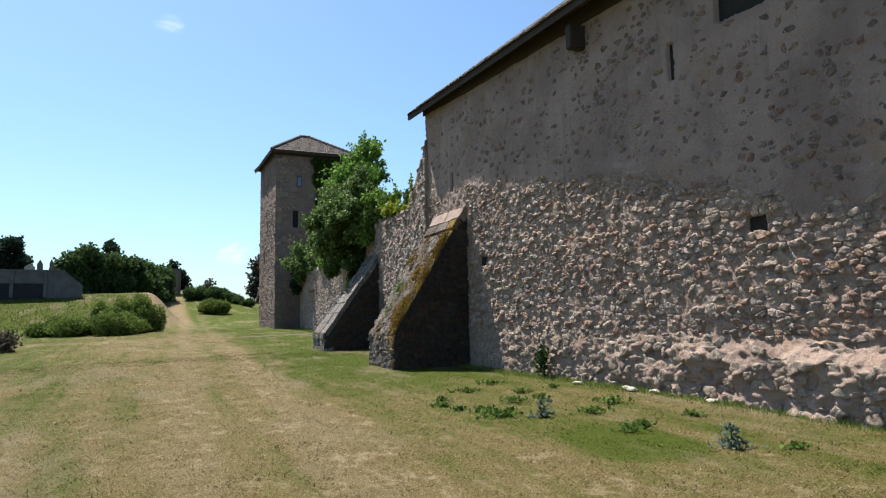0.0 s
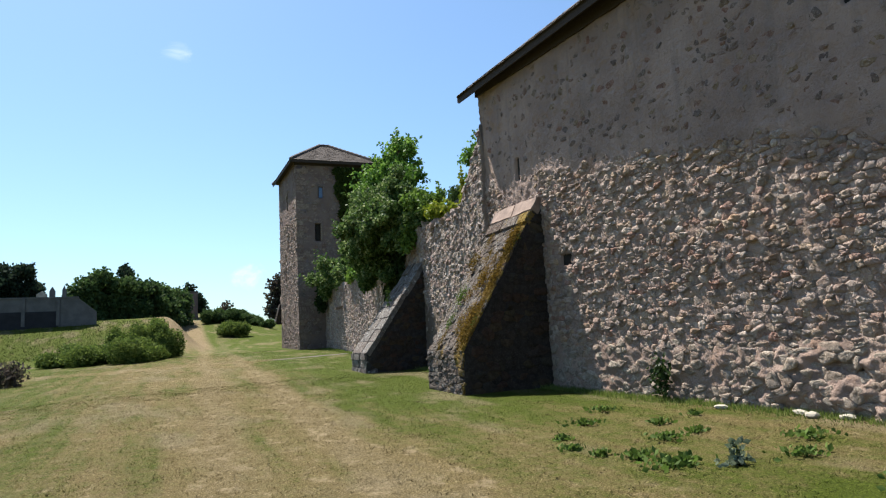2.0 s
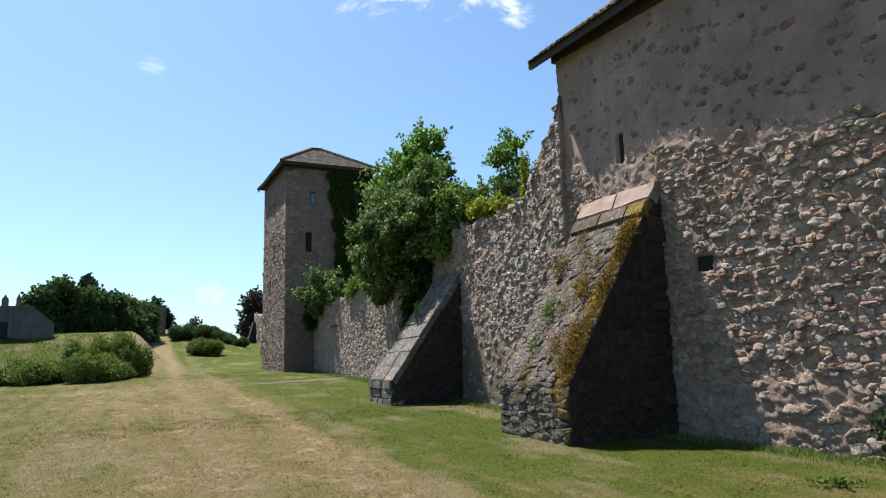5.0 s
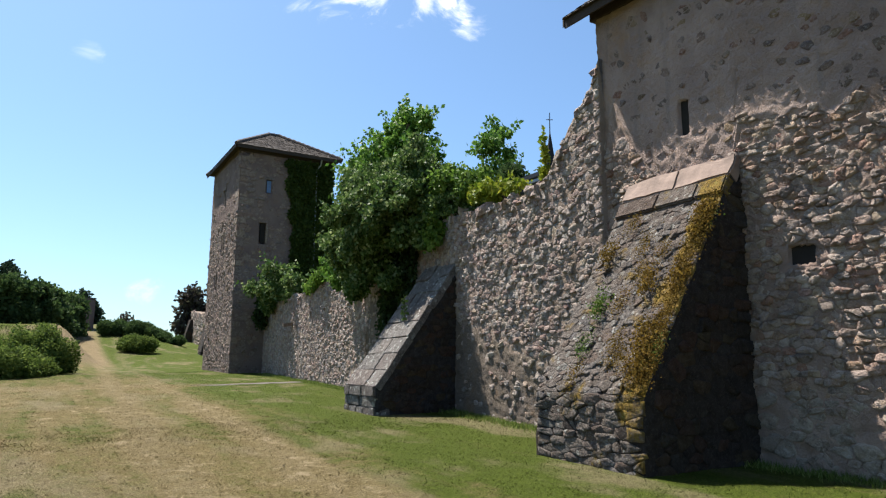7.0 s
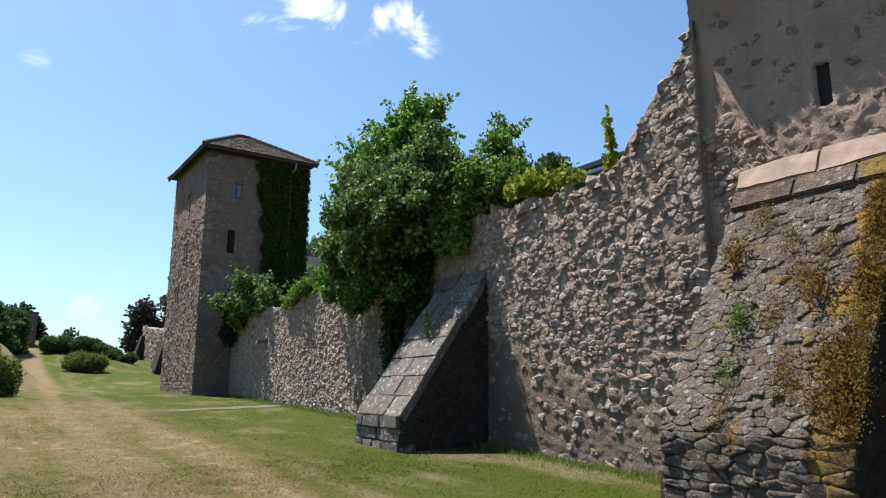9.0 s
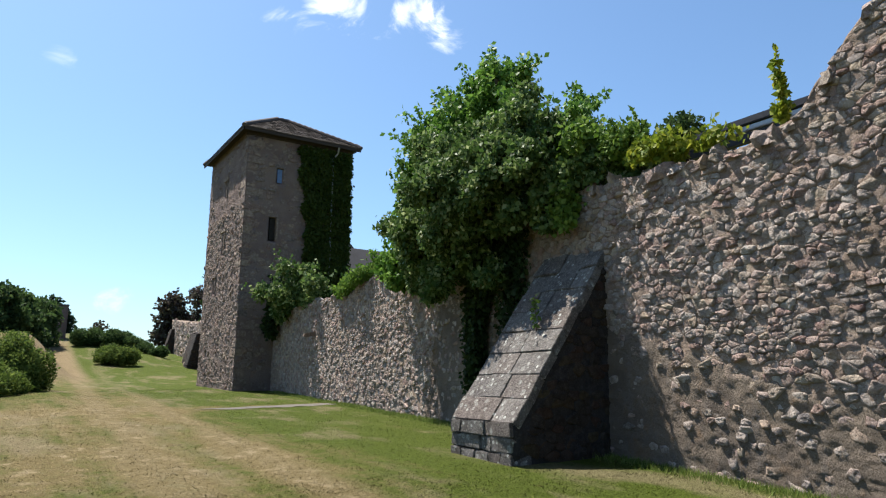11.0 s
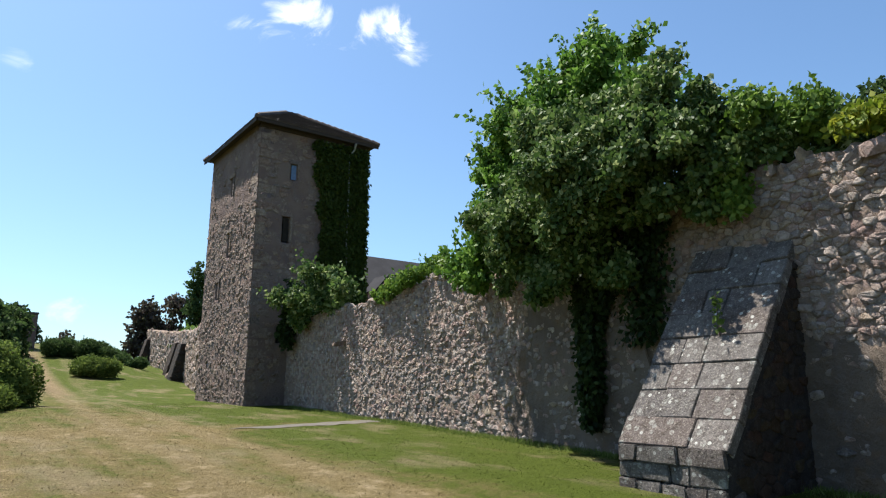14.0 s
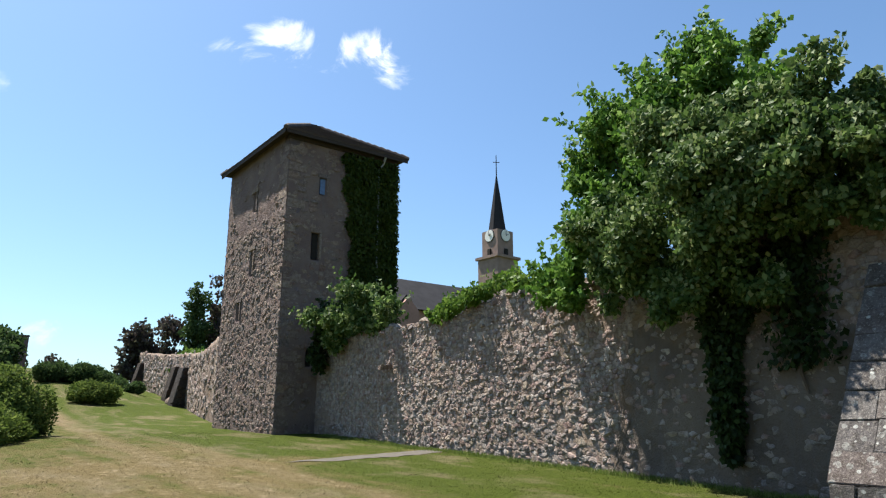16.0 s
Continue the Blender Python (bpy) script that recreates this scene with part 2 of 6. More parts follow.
def ground_material(name, blade=False):
    s = Mat(name, 0.95, 0.08)
    x, y = s.axis(0), s.axis(1)
    big, mid, small, fine = s.noise(0.28, 4), s.noise(1.7, 5), s.noise(7.0, 6, None, 0.7), s.noise(55, 6, None, 0.75)
    rows = s.noise(1.0, 4, (2.2, 0.22, 1))
    grain = s.geo.outputs["Random Per Island"] if blade else s.step(fine, 0.3, 0.7)
    straw = s.ramp(grain, [(0.0, (0.06, 0.045, 0.017)), (0.45, (0.12, 0.091, 0.038)), (0.8, (0.18, 0.138, 0.066)), (1.0, (0.34, 0.27, 0.155))])
    green = s.ramp(grain, [(0.0, (0.024, 0.033, 0.005)), (0.5, (0.046, 0.064, 0.007)), (0.8, (0.074, 0.094, 0.011)), (1.0, (0.12, 0.125, 0.034))])
    # greener towards the foot of the walls and far off on the left bank
    near_wall = s.step(s.math("SUBTRACT", x, s.math("MULTIPLY", s.step(y, 12, 24), 1.2)), 0.9, 3.9)
    lush = s.math("ADD", s.math("MULTIPLY", near_wall, s.math("ADD", 0.06, s.math("MULTIPLY", s.step(y, 9, 17), 0.46))), s.math("MULTIPLY", s.step(x, -0.5, -4.0), 0.2))
    k = s.math("ADD", lush, s.math("ADD", s.math("MULTIPLY", big, 0.55), s.math("MULTIPLY", mid, 0.5)))
    k = s.math("ADD", k, s.math("MULTIPLY", s.math("SUBTRACT", small, 0.5), 0.8))
    k = s.math("ADD", k, s.math("MULTIPLY", s.math("SUBTRACT", rows, 0.5), 0.9))
    k = s.math("ADD", k, s.math("MULTIPLY", s.step(y, 36, 46), 0.17))
    # a lush patch among the weeds
    px, py = s.math("DIVIDE", s.math("SUBTRACT", x, 4.5), 0.75), s.math("DIVIDE", s.math("SUBTRACT", y, 6.1), 1.0)
    patch = s.step(s.math("ADD", s.math("MULTIPLY", px, px), s.math("MULTIPLY", py, py)), 1.3, 0.2)
    k = s.math("ADD", k, s.math("MULTIPLY", patch, 0.4))
    # the worn way up the slope: two paler wheel tracks
    off = s.math("SUBTRACT", x, s.math("ADD", 0.5, s.math("ADD", s.math("MULTIPLY", y, 0.052), s.math("MULTIPLY", s.math("SUBTRACT", big, 0.5), 1.2))))
    track = s.step(s.math("ABSOLUTE", s.math("SUBTRACT", s.math("ABSOLUTE", off), 0.75)), 0.55, 0.05)
    k = s.math("SUBTRACT", k, s.math("MULTIPLY", s.math("MULTIPLY", track, s.step(mid, 0.25, 0.6)), 0.3))
    # the trodden line across the grass
    cross = s.math("ABSOLUTE", s.math("SUBTRACT", y, s.math("ADD", 33.2, s.math("MULTIPLY", big, 2.0))))
    k = s.math("SUBTRACT", k, s.math("MULTIPLY", s.step(cross, 1.6, 0.3), 0.3))
    c = s.mix(s.step(k, 0.34, 0.92), straw, green)
    # dry earth bank beside the path on the rise
    dry = s.math("MULTIPLY", s.math("MULTIPLY", s.step(x, -0.4, 0.5), s.step(x, 3.9, 3.0)), s.math("MULTIPLY", s.step(y, 51, 57), s.step(y, 90, 84)))
    bare = s.math("MULTIPLY", s.step(s.noise(0.9, 6, (1, 0.4, 1)), 0.5, 0.68), 0.65)
    bare = s.math("MAXIMUM", bare, s.math("MULTIPLY", s.math("MULTIPLY", track, s.step(small, 0.35, 0.65)), 0.55))
    bare = s.math("MAXIMUM", bare, s.math("MULTIPLY", s.math("MULTIPLY", dry, s.step(mid, 0.35, 0.6)), 0.75))
    c = s.mix(bare, c, s.ramp(grain, [(0.0, (0.085, 0.066, 0.036)), (1.0, (0.24, 0.194, 0.12))]))
    bleached = s.math("MULTIPLY", s.step(s.noise(3.2, 7, (1, 0.7, 1), 0.7), 0.52, 0.68), s.step(k, 0.75, 0.35))
    c = s.mix(s.math("MULTIPLY", bleached, 0.55), c, (0.3, 0.235, 0.15))
    c = s.mix(s.math("MULTIPLY", dry, s.step(mid, 0.2, 0.5)), c, s.ramp(grain, [(0.0, (0.1, 0.074, 0.04)), (1.0, (0.225, 0.17, 0.098))]))
    c = s.mix(s.math("MULTIPLY", s.step(small, 0.54, 0.36), 0.32), c, s.mix(1.0, c, (0.5, 0.52, 0.45), "MULTIPLY"))
    return s.done(c, None if blade else s.math("ADD", fine, small), 0.8, 0.05)


m_ground = ground_material("dry_grass_turf")
m_blade = ground_material("grass_blade", True)


def leaf_material(name, stops, gloss=0.45):
    s = Mat(name, gloss + 0.1, 0.18)
    c = s.ramp(s.geo.outputs["Random Per Island"], stops)
    c = s.mix(s.math("MULTIPLY", s.step(s.noise(1.3, 2), 0.45, 0.65), 0.5), c, s.mix(1.0, c, (0.6, 0.7, 0.55), "MULTIPLY"))
    m = s.done(c)
    tr = s.t.nodes.new("ShaderNodeBsdfTranslucent")
    s.link(c, tr.inputs[0])
    mixer = s.t.nodes.new("ShaderNodeMixShader")
    mixer.inputs[0].default_value = 0.38
    s.link(s.b.outputs[0], mixer.inputs[1])
    s.link(tr.outputs[0], mixer.inputs[2])
    s.link(mixer.outputs[0], s.t.nodes["Material Output"].inputs[0])
    return m


m_leaf = leaf_material("tree_leaf", [(0.0, (0.046, 0.101, 0.015)), (0.5, (0.093, 0.190, 0.028)), (0.85, (0.154, 0.273, 0.047)), (1.0, (0.228, 0.331, 0.095))])
m_clem = leaf_material("creeper_leaf", [(0.0, (0.033, 0.069, 0.015)), (0.5, (0.077, 0.130, 0.033)), (0.85, (0.156, 0.214, 0.070)), (1.0, (0.311, 0.352, 0.171))])
m_ivy = leaf_material("ivy_leaf", [(0.0, (0.013, 0.026, 0.008)), (0.6, (0.026, 0.049, 0.012)), (1.0, (0.045, 0.075, 0.020))])
m_towerivy = leaf_material("tower_ivy_leaf", [(0.0, (0.026, 0.048, 0.006)), (0.6, (0.049, 0.077, 0.011)), (1.0, (0.072, 0.095, 0.017))])
m_yellow = leaf_material("yellow_green_leaf", [(0.0, (0.104, 0.156, 0.016)), (0.5, (0.200, 0.246, 0.024)), (1.0, (0.304, 0.312, 0.040))])
m_bright = leaf_material("fresh_leaf", [(0.0, (0.06, 0.12, 0.015)), (0.5, (0.11, 0.19, 0.03)), (1.0, (0.17, 0.25, 0.05))])
m_juniper = leaf_material("juniper_needles", [(0.0, (0.055, 0.085, 0.018)), (0.6, (0.115, 0.165, 0.035)), (1.0, (0.19, 0.24, 0.06))], 0.7)
m_hedge = leaf_material("hedge_leaf", [(0.0, (0.028, 0.055, 0.018)), (0.6, (0.055, 0.094, 0.029)), (1.0, (0.088, 0.132, 0.044))], 0.7)
m_cypress = leaf_material("cypress_leaf", [(0.0, (0.012, 0.022, 0.014)), (0.6, (0.022, 0.038, 0.022)), (1.0, (0.035, 0.055, 0.03))], 0.8)
m_redleaf = leaf_material("copper_leaf", [(0.0, (0.04, 0.03, 0.03)), (0.6, (0.075, 0.06, 0.05)), (1.0, (0.1, 0.1, 0.06))], 0.7)
m_weed = leaf_material("weed_leaf", [(0.0, (0.05, 0.085, 0.015)), (0.6, (0.085, 0.14, 0.028)), (1.0, (0.14, 0.2, 0.05))], 0.6)
m_greyweed = leaf_material("grey_weed_leaf", [(0.0, (0.1, 0.13, 0.09)), (1.0, (0.24, 0.27, 0.2))], 0.7)
m_moss = leaf_material("moss", [(0.0, (0.057, 0.037, 0.010)), (0.5, (0.148, 0.090, 0.017)), (1.0, (0.213, 0.143, 0.030))], 0.8)
m_greenblade = leaf_material("green_blade", [(0.0, (0.07, 0.11, 0.02)), (0.6, (0.13, 0.18, 0.035)), (1.0, (0.24, 0.26, 0.09))], 0.7)


def plain(name, colour, rough=0.8, vary=0.35, scale=12.0, stretch=None, metal=0.0, spec=0.25, bump=0.3):
    s = Mat(name, rough, spec, metal)
    n, f = s.noise(scale, 5, stretch), s.noise(scale * 7, 3, stretch)
    dark = tuple(v * (1 - vary) for v in colour)
    c = s.mix(s.step(n, 0.3, 0.7), dark, colour)
    c = s.mix(s.math("MULTIPLY", s.step(f, 0.5, 0.8), 0.4), c, tuple(min(1, v * 1.3) for v in colour))
    c = s.mix(s.math("MULTIPLY", s.any_random(), 0.35), c, dark)
    return s.done(c, s.math("ADD", n, s.math("MULTIPLY", f, 0.4)), bump, 0.01)


m_bark = plain("bark", (0.14, 0.105, 0.075), 0.95, 0.5, 6, (4, 4, 0.7), bump=0.9)
m_timber = plain("old_dark_timber", (0.05, 0.037, 0.03), 0.85, 0.4, 5, (1, 6, 6))
m_rooftile = plain("dark_clay_tile", (0.075, 0.058, 0.05), 0.85, 0.45, 3)
m_towertile = plain("brown_clay_tile", (0.085, 0.066, 0.058), 0.85, 0.4, 2)
m_slate = plain("dark_slate", (0.034, 0.034, 0.038), 0.92, 0.3, 1.2, spec=0.08)
m_cap = plain("pink_sandstone", (0.28, 0.205, 0.168), 0.9, 0.4, 5, bump=0.8)
m_pale = plain("pale_limestone", (0.385, 0.348, 0.281), 0.9, 0.3, 5)
# near-black colour standing in for the shade inside openings
m_hollow = plain("shade_dark_recess", (0.03, 0.026, 0.022), 0.95, 0.4, 6)
m_blue = plain("blue_painted_shutter", (0.13, 0.21, 0.36), 0.7, 0.3, 8)
m_concrete = plain("grey_cemetery_wall", (0.13, 0.125, 0.125), 0.9, 0.35, 1.5)
m_zinc = plain("grey_zinc", (0.30, 0.32, 0.34), 0.45, 0.2, 3, metal=0.6)
m_gravel = plain("pale_gravel", (0.115, 0.102, 0.084), 0.95, 0.35, 9, bump=0.9)
m_white = plain("white_paint", (0.75, 0.74, 0.7), 0.7, 0.15, 4)
m_pinkwall = plain("pink_sandstone_gable", (0.36, 0.215, 0.17), 0.9, 0.2, 3)
m_churchstone = plain("church_sandstone", (0.26, 0.185, 0.155), 0.9, 0.25, 0.5)
m_iron = plain("dark_iron", (0.04, 0.04, 0.045), 0.5, 0.2, 8, metal=0.7)
m_glass = Mat("dark_window_glass", 0.08, 0.5).done((0.02, 0.025, 0.03))

# ---- helpers for building ----
def smooth(lo, hi, v):
    k = min(1.0, max(0.0, (v - lo) / (hi - lo)))
    return k * k * (3 - 2 * k)


def interp(v, table):
    return float(np.interp(v, [a for a, _ in table], [b for _, b in table]))


def ground_z(x, y):
    yy = min(max(y, -40.0), 88.0)
    z = -0.05 + 0.025 * min(max(x, -14.0), 9.0) + 0.03 * yy
    rise = 3.3 * smooth(54, 89, yy) * (1 - 0.5 * smooth(7, 12, x))
    bank = 2.7 * smooth(50, 63, yy) * smooth(3.4, 0.2, x)
    z += max(rise, bank)
    if abs(x) < 20 and y < 95:
        z += 0.05 * noise.noise((x * 0.35, y * 0.35, 0.3)) + 0.02 * noise.noise((x * 1.6, y * 1.6, 4.0))
    return z


def mesh_of(name, verts, faces, material, smooth_faces=False):
    me = bpy.data.meshes.new(name)
    me.from_pydata([tuple(v) for v in verts], [], [tuple(f) for f in faces])
    me.materials.append(material)
    if smooth_faces:
        me.polygons.foreach_set("use_smooth", [True] * len(me.polygons))
    me.update()
    return me


def thing(name, label, category, at=(0, 0, 0), group="", kind=""):
    """An Empty at the base of a thing, to carry its parts."""
    ob = new(name)
    ob.location = at
    ob.empty_display_size = 0.2
    return tagged(ob, label, category, group, kind)


def under(ob, parent):
    """Hangs ob under parent and keeps it where it is in the world."""
    ob.parent = parent
    m, up = parent.matrix_basis.copy(), parent
    while up.parent:
        m = up.parent.matrix_basis @ up.matrix_parent_inverse @ m
        up = up.parent
    ob.matrix_parent_inverse = m.inverted()
    return ob


def part(name, bm, material, parent=None, label="", smooth_faces=False):
    """Links a bmesh, in world coordinates, as one mesh object under a thing or part."""
    me = bpy.data.meshes.new(name)
    bm.to_mesh(me)
    bm.free()
    me.materials.append(material)
    if smooth_faces:
        me.polygons.foreach_set("use_smooth", [True] * len(me.polygons))
    ob = new(name, me)
    if parent:
        under(ob, parent)
    if label:
        ob["label"] = label
    return ob


def slab(corners, depth):
    """A bmesh of a flat outline pushed by the vector depth."""
    bm = bmesh.new()
    vs = [bm.verts.new(c) for c in corners]
    f = bm.faces.new(vs)
    out = bmesh.ops.extrude_face_region(bm, geom=[f])
    bmesh.ops.translate(bm, vec=Vector(depth), verts=[g for g in out["geom"] if isinstance(g, bmesh.types.BMVert)])
    bmesh.ops.recalc_face_normals(bm, faces=bm.faces)
    return bm


def box(lo, hi, bevel=0.0):
    bm = bmesh.new()
    bmesh.ops.create_cube(bm, size=1)
    size = Vector(hi) - Vector(lo)
    bmesh.ops.scale(bm, vec=size, verts=bm.verts)
    bmesh.ops.translate(bm, vec=(Vector(lo) + Vector(hi)) / 2, verts=bm.verts)
    if bevel:
        bmesh.ops.bevel(bm, geom=bm.edges[:], offset=bevel, segments=2, affect="EDGES", clamp_overlap=True)
    return bm


def tube(points, radii, sides=8):
    """A tapered limb along points."""
    bm = bmesh.new()
    rings = []
    for i, (p, r) in enumerate(zip(points, radii)):
        p = Vector(p)
        d = (Vector(points[min(i + 1, len(points) - 1)]) - Vector(points[max(i - 1, 0)])).normalized()
        u = d.orthogonal().normalized()
        w = d.cross(u)
        rings.append([bm.verts.new(p + r * (math.cos(2 * math.pi * k / sides) * u + math.sin(2 * math.pi * k / sides) * w)) for k in range(sides)])
    for a, b in zip(rings, rings[1:]):
        for k in range(sides):
            bm.faces.new((a[k], a[(k + 1) % sides], b[(k + 1) % sides], b[k]))
    bm.faces.new(rings[0][::-1])
    bm.faces.new(rings[-1])
    bmesh.ops.recalc_face_normals(bm, faces=bm.faces)
    return bm


def merge(*bms):
    out = bmesh.new()
    for b in bms:
        me = bpy.data.meshes.new("tmp")
        b.to_mesh(me)
        b.free()
        out.from_mesh(me)
        bpy.data.meshes.remove(me)
    return out


# stones: lumps whose back is left open, as it is bedded in the wall
def lump(seed, square, rough):
    rng = random.Random(seed)
    bm = bmesh.new()
    bmesh.ops.create_icosphere(bm, subdivisions=2 if seed >= 20 else 1, radius=1.0)
    off = Vector((rng.uniform(0, 50), rng.uniform(0, 50), 0))
    for v in bm.verts:
        c = v.co
        c = Vector([math.copysign(abs(k) ** square, k) for k in c])
        v.co = c * (1 + rough * noise.noise(c * 1.1 + off) + 0.6 * rough * noise.noise(c * 2.6 + off) + 0.35 * rough * noise.noise(c * 5.0 + off))
    gone = [v for v in bm.verts if v.co.z < -0.45]
    bmesh.ops.delete(bm, geom=gone, context="VERTS")
    bm.verts.index_update()
    vs = np.array([v.co[:] for v in bm.verts])
    fs = [tuple(v.index for v in f.verts) for f in bm.faces]
    bm.free()
    return vs, fs


LUMPS = [lump(20 + i, 0.85, 0.75) for i in range(14)]


def cell_outlines(seeds, aspect, reach):
    """The cells round the seeds (s, z) of a wall: each as an outline about its seed, stones wider than high by aspect."""
    pts = [(u, v * aspect) for u, v in seeds]
    bins = {}
    for i, (u, v) in enumerate(pts):
        bins.setdefault((int(u // reach), int(v // reach)), []).append(i)
    for i, (u, v) in enumerate(pts):
        r = reach * 0.8
        poly = [(-r, -r), (r, -r), (r, r), (-r, r)]
        bu, bv = int(u // reach), int(v // reach)
        for du in (-1, 0, 1):
            for dv in (-1, 0, 1):
                for j in bins.get((bu + du, bv + dv), ()):
                    if j == i:
                        continue
                    nu, nv = pts[j][0] - u, pts[j][1] - v
                    lim = (nu * nu + nv * nv) / 2
                    if lim > reach * reach * 2:
                        continue
                    out = []
                    for k in range(len(poly)):
                        (x0, y0), (x1, y1) = poly[k - 1], poly[k]
                        d0, d1 = x0 * nu + y0 * nv - lim, x1 * nu + y1 * nv - lim
                        if (d0 < 0) != (d1 < 0):
                            t = d0 / (d0 - d1)
                            out.append((x0 + t * (x1 - x0), y0 + t * (y1 - y0)))
                        if d1 < 0:
                            out.append((x1, y1))
                    poly = out
        yield i, [(x, y / aspect) for x, y in poly]


def bed_rubble(parent, surface, seeds, material, proud, rng, aspect=1.3, reach=0.5, joint=1.0, near=lambda p: False, name="stone", limit=300, rest="rubble_fill", clip=None, rough=0.0, skip=0.0, cap=0.13):
    """Packed rubble: each stone fills its cell of the wall face, domed and uneven. The near ones are objects, the others one mesh."""
    verts, faces, count, made = [], [], 0, 0
    for i, poly in cell_outlines(seeds, aspect, reach):
        s, z = seeds[i]
        p, n = surface(s, z)
        if p is None or len(poly) < 3:
            continue
        poly = [(x * min(1, cap / (math.hypot(x, y) + 1e-6)), y * min(1, cap / (math.hypot(x, y) + 1e-6))) for x, y in poly]
        if skip and rng.random() < skip:
            continue
        if clip:
            poly = [(q[0] - s, q[1] - z) for q in (clip(s + x, z + y) for x, y in poly)]
        p, n = Vector(p), Vector(n).normalized()
        if rough:
            p = p + n * crag(p, rough) * 0.5
        u = Vector((-n.y, n.x, 0)).normalized()
        if abs(n.x) > abs(n.y):
            poly = [(-x, y) for x, y in poly][::-1]
        w = n.cross(u)
        cx, cy = sum(q[0] for q in poly) / len(poly), sum(q[1] for q in poly) / len(poly)
        ring = []
        for k in range(len(poly)):
            (x0, y0), (x1, y1) = poly[k - 1], poly[k]
            if math.hypot(x1 - x0, y1 - y0) > 0.02:
                c0, c1 = rng.uniform(0.05, 0.22), rng.uniform(0.78, 0.95)
                ring += [(x0 * (1 - c) + x1 * c, y0 * (1 - c) + y1 * c) for c in (c0, c1)]
        m = len(ring)
        if m < 5:
            continue
        size = joint * rng.uniform(0.8, 1.06)
        d = proud * (rng.uniform(0.05, 0.5) if rng.random() < 0.3 else rng.uniform(0.4, 1.5))
        tilt = (rng.gauss(0, 0.14), rng.gauss(0, 0.14))
        pts = []
        for f, h in ((1.0, -0.02), (0.95, 0.6 * d), (0.8, 0.92 * d), (0.4, 1.0 * d)):
            for x, y in ring:
                jx, jy = rng.gauss(0, 0.05), rng.gauss(0, 0.05)
                lx, ly = cx + (x - cx) * (f * size + jx), cy + (y - cy) * (f * size + jy)
                hh = h + (max(h, 0) / (proud + 1e-6)) * ((lx - cx) * tilt[0] + (ly - cy) * tilt[1]) * 0.8 + (rng.gauss(0, 0.22) * d if h > 0 else 0)
                pts.append(p + u * lx + w * ly + n * hh)
        pts.append(p + u * cx + w * cy + n * d * rng.uniform(0.85, 1.15))
        fs = []
        for r in range(3):
            for k in range(m):
                a, b = r * m + k, r * m + (k + 1) % m
                fs.append((a, b, b + m, a + m))
        fs += [(3 * m + k, 3 * m + (k + 1) % m, 4 * m) for k in range(m)]
        if made < limit and near(p):
            ob = new(name, mesh_of(name, [q - p for q in pts], fs, material, True))
            ob.location = p
            under(ob, parent)
            made += 1
            continue
        verts += pts
        faces += [tuple(k + count for k in f) for f in fs]
        count += len(pts)
    if verts:
        ob = under(new(rest, mesh_of(rest, verts, faces, material, True)), parent)
        tagged(ob, kind="stuff")


def seed_field(s0, s1, z0, z1, width, height, rng, thin=0.2, wobble=0.28):
    """Seeds of rubble: rough courses, much disturbed, some left out so that sizes vary."""
    out, z = [], z0
    while z < z1:
        s = s0 + rng.uniform(0, width)
        h = height * rng.uniform(0.75, 1.3)
        while s < s1:
            if rng.random() > thin:
                out.append((s + rng.gauss(0, 0.12) * width, z + rng.gauss(0, wobble) * height))
            s += width * rng.uniform(0.6, 1.5)
        z += h
    return out


def lay_stones(parent, surface, spots, material, proud, near=lambda p: False, shapes=None, rng=None, name="stone", limit=300, rest="rubble_fill"):
    """Beds stones into a surface. surface(s, z) gives a place and the outward normal. The near ones are objects, the others one mesh."""
    shapes = shapes or LUMPS
    rng = rng or random.Random(1)
    meshes = {}
    verts, faces, count, made = [], [], 0, 0
    for s, z, hw, hh in spots:
        p, n = surface(s, z)
        if p is None:
            continue
        p, n = Vector(p), Vector(n).normalized()
        u = Vector((-n.y, n.x, 0)).normalized()
        w = n.cross(u)
        k = rng.randrange(len(shapes))
        a = rng.gauss(0, 0.3)
        d = proud * rng.uniform(0.35, 1.6)
        ux, wx = u * math.cos(a) + w * math.sin(a), w * math.cos(a) - u * math.sin(a)
        p = p + n * rng.uniform(-0.35, 0.1) * d
        m = Matrix((ux * hw * 1.02, wx * hh * 1.05, n * d)).transposed()
        if made < limit and near(p):
            if k not in meshes:
                meshes[k] = mesh_of(name, shapes[k][0], shapes[k][1], material, shapes is not LUMPS)
            ob = new(name, meshes[k])
            ob.matrix_basis = Matrix.Translation(p) @ m.to_4x4()
            under(ob, parent)
            made += 1
            continue
        vs, fs = shapes[k]
        pts = vs @ np.array(m).T + np.array(p)
        verts.append(pts)
        faces += [tuple(i + count for i in f) for f in fs]
        count += len(pts)
    if verts:
        ob = new(rest, mesh_of(rest, np.concatenate(verts), faces, material, shapes is not LUMPS))
        under(ob, parent)
        tagged(ob, kind="stuff")


def crag(p, rough):
    """How far a rough wall face stands out at p."""
    lumps = 0.5 - abs(noise.noise(p * 5.5)) * 1.6 + 0.5 * (0.5 - abs(noise.noise(p * 12.0)) * 1.6)
    return rough * (0.6 * noise.noise(p * 1.3) + 0.9 * lumps + 0.25 * noise.noise(p * 26.0))


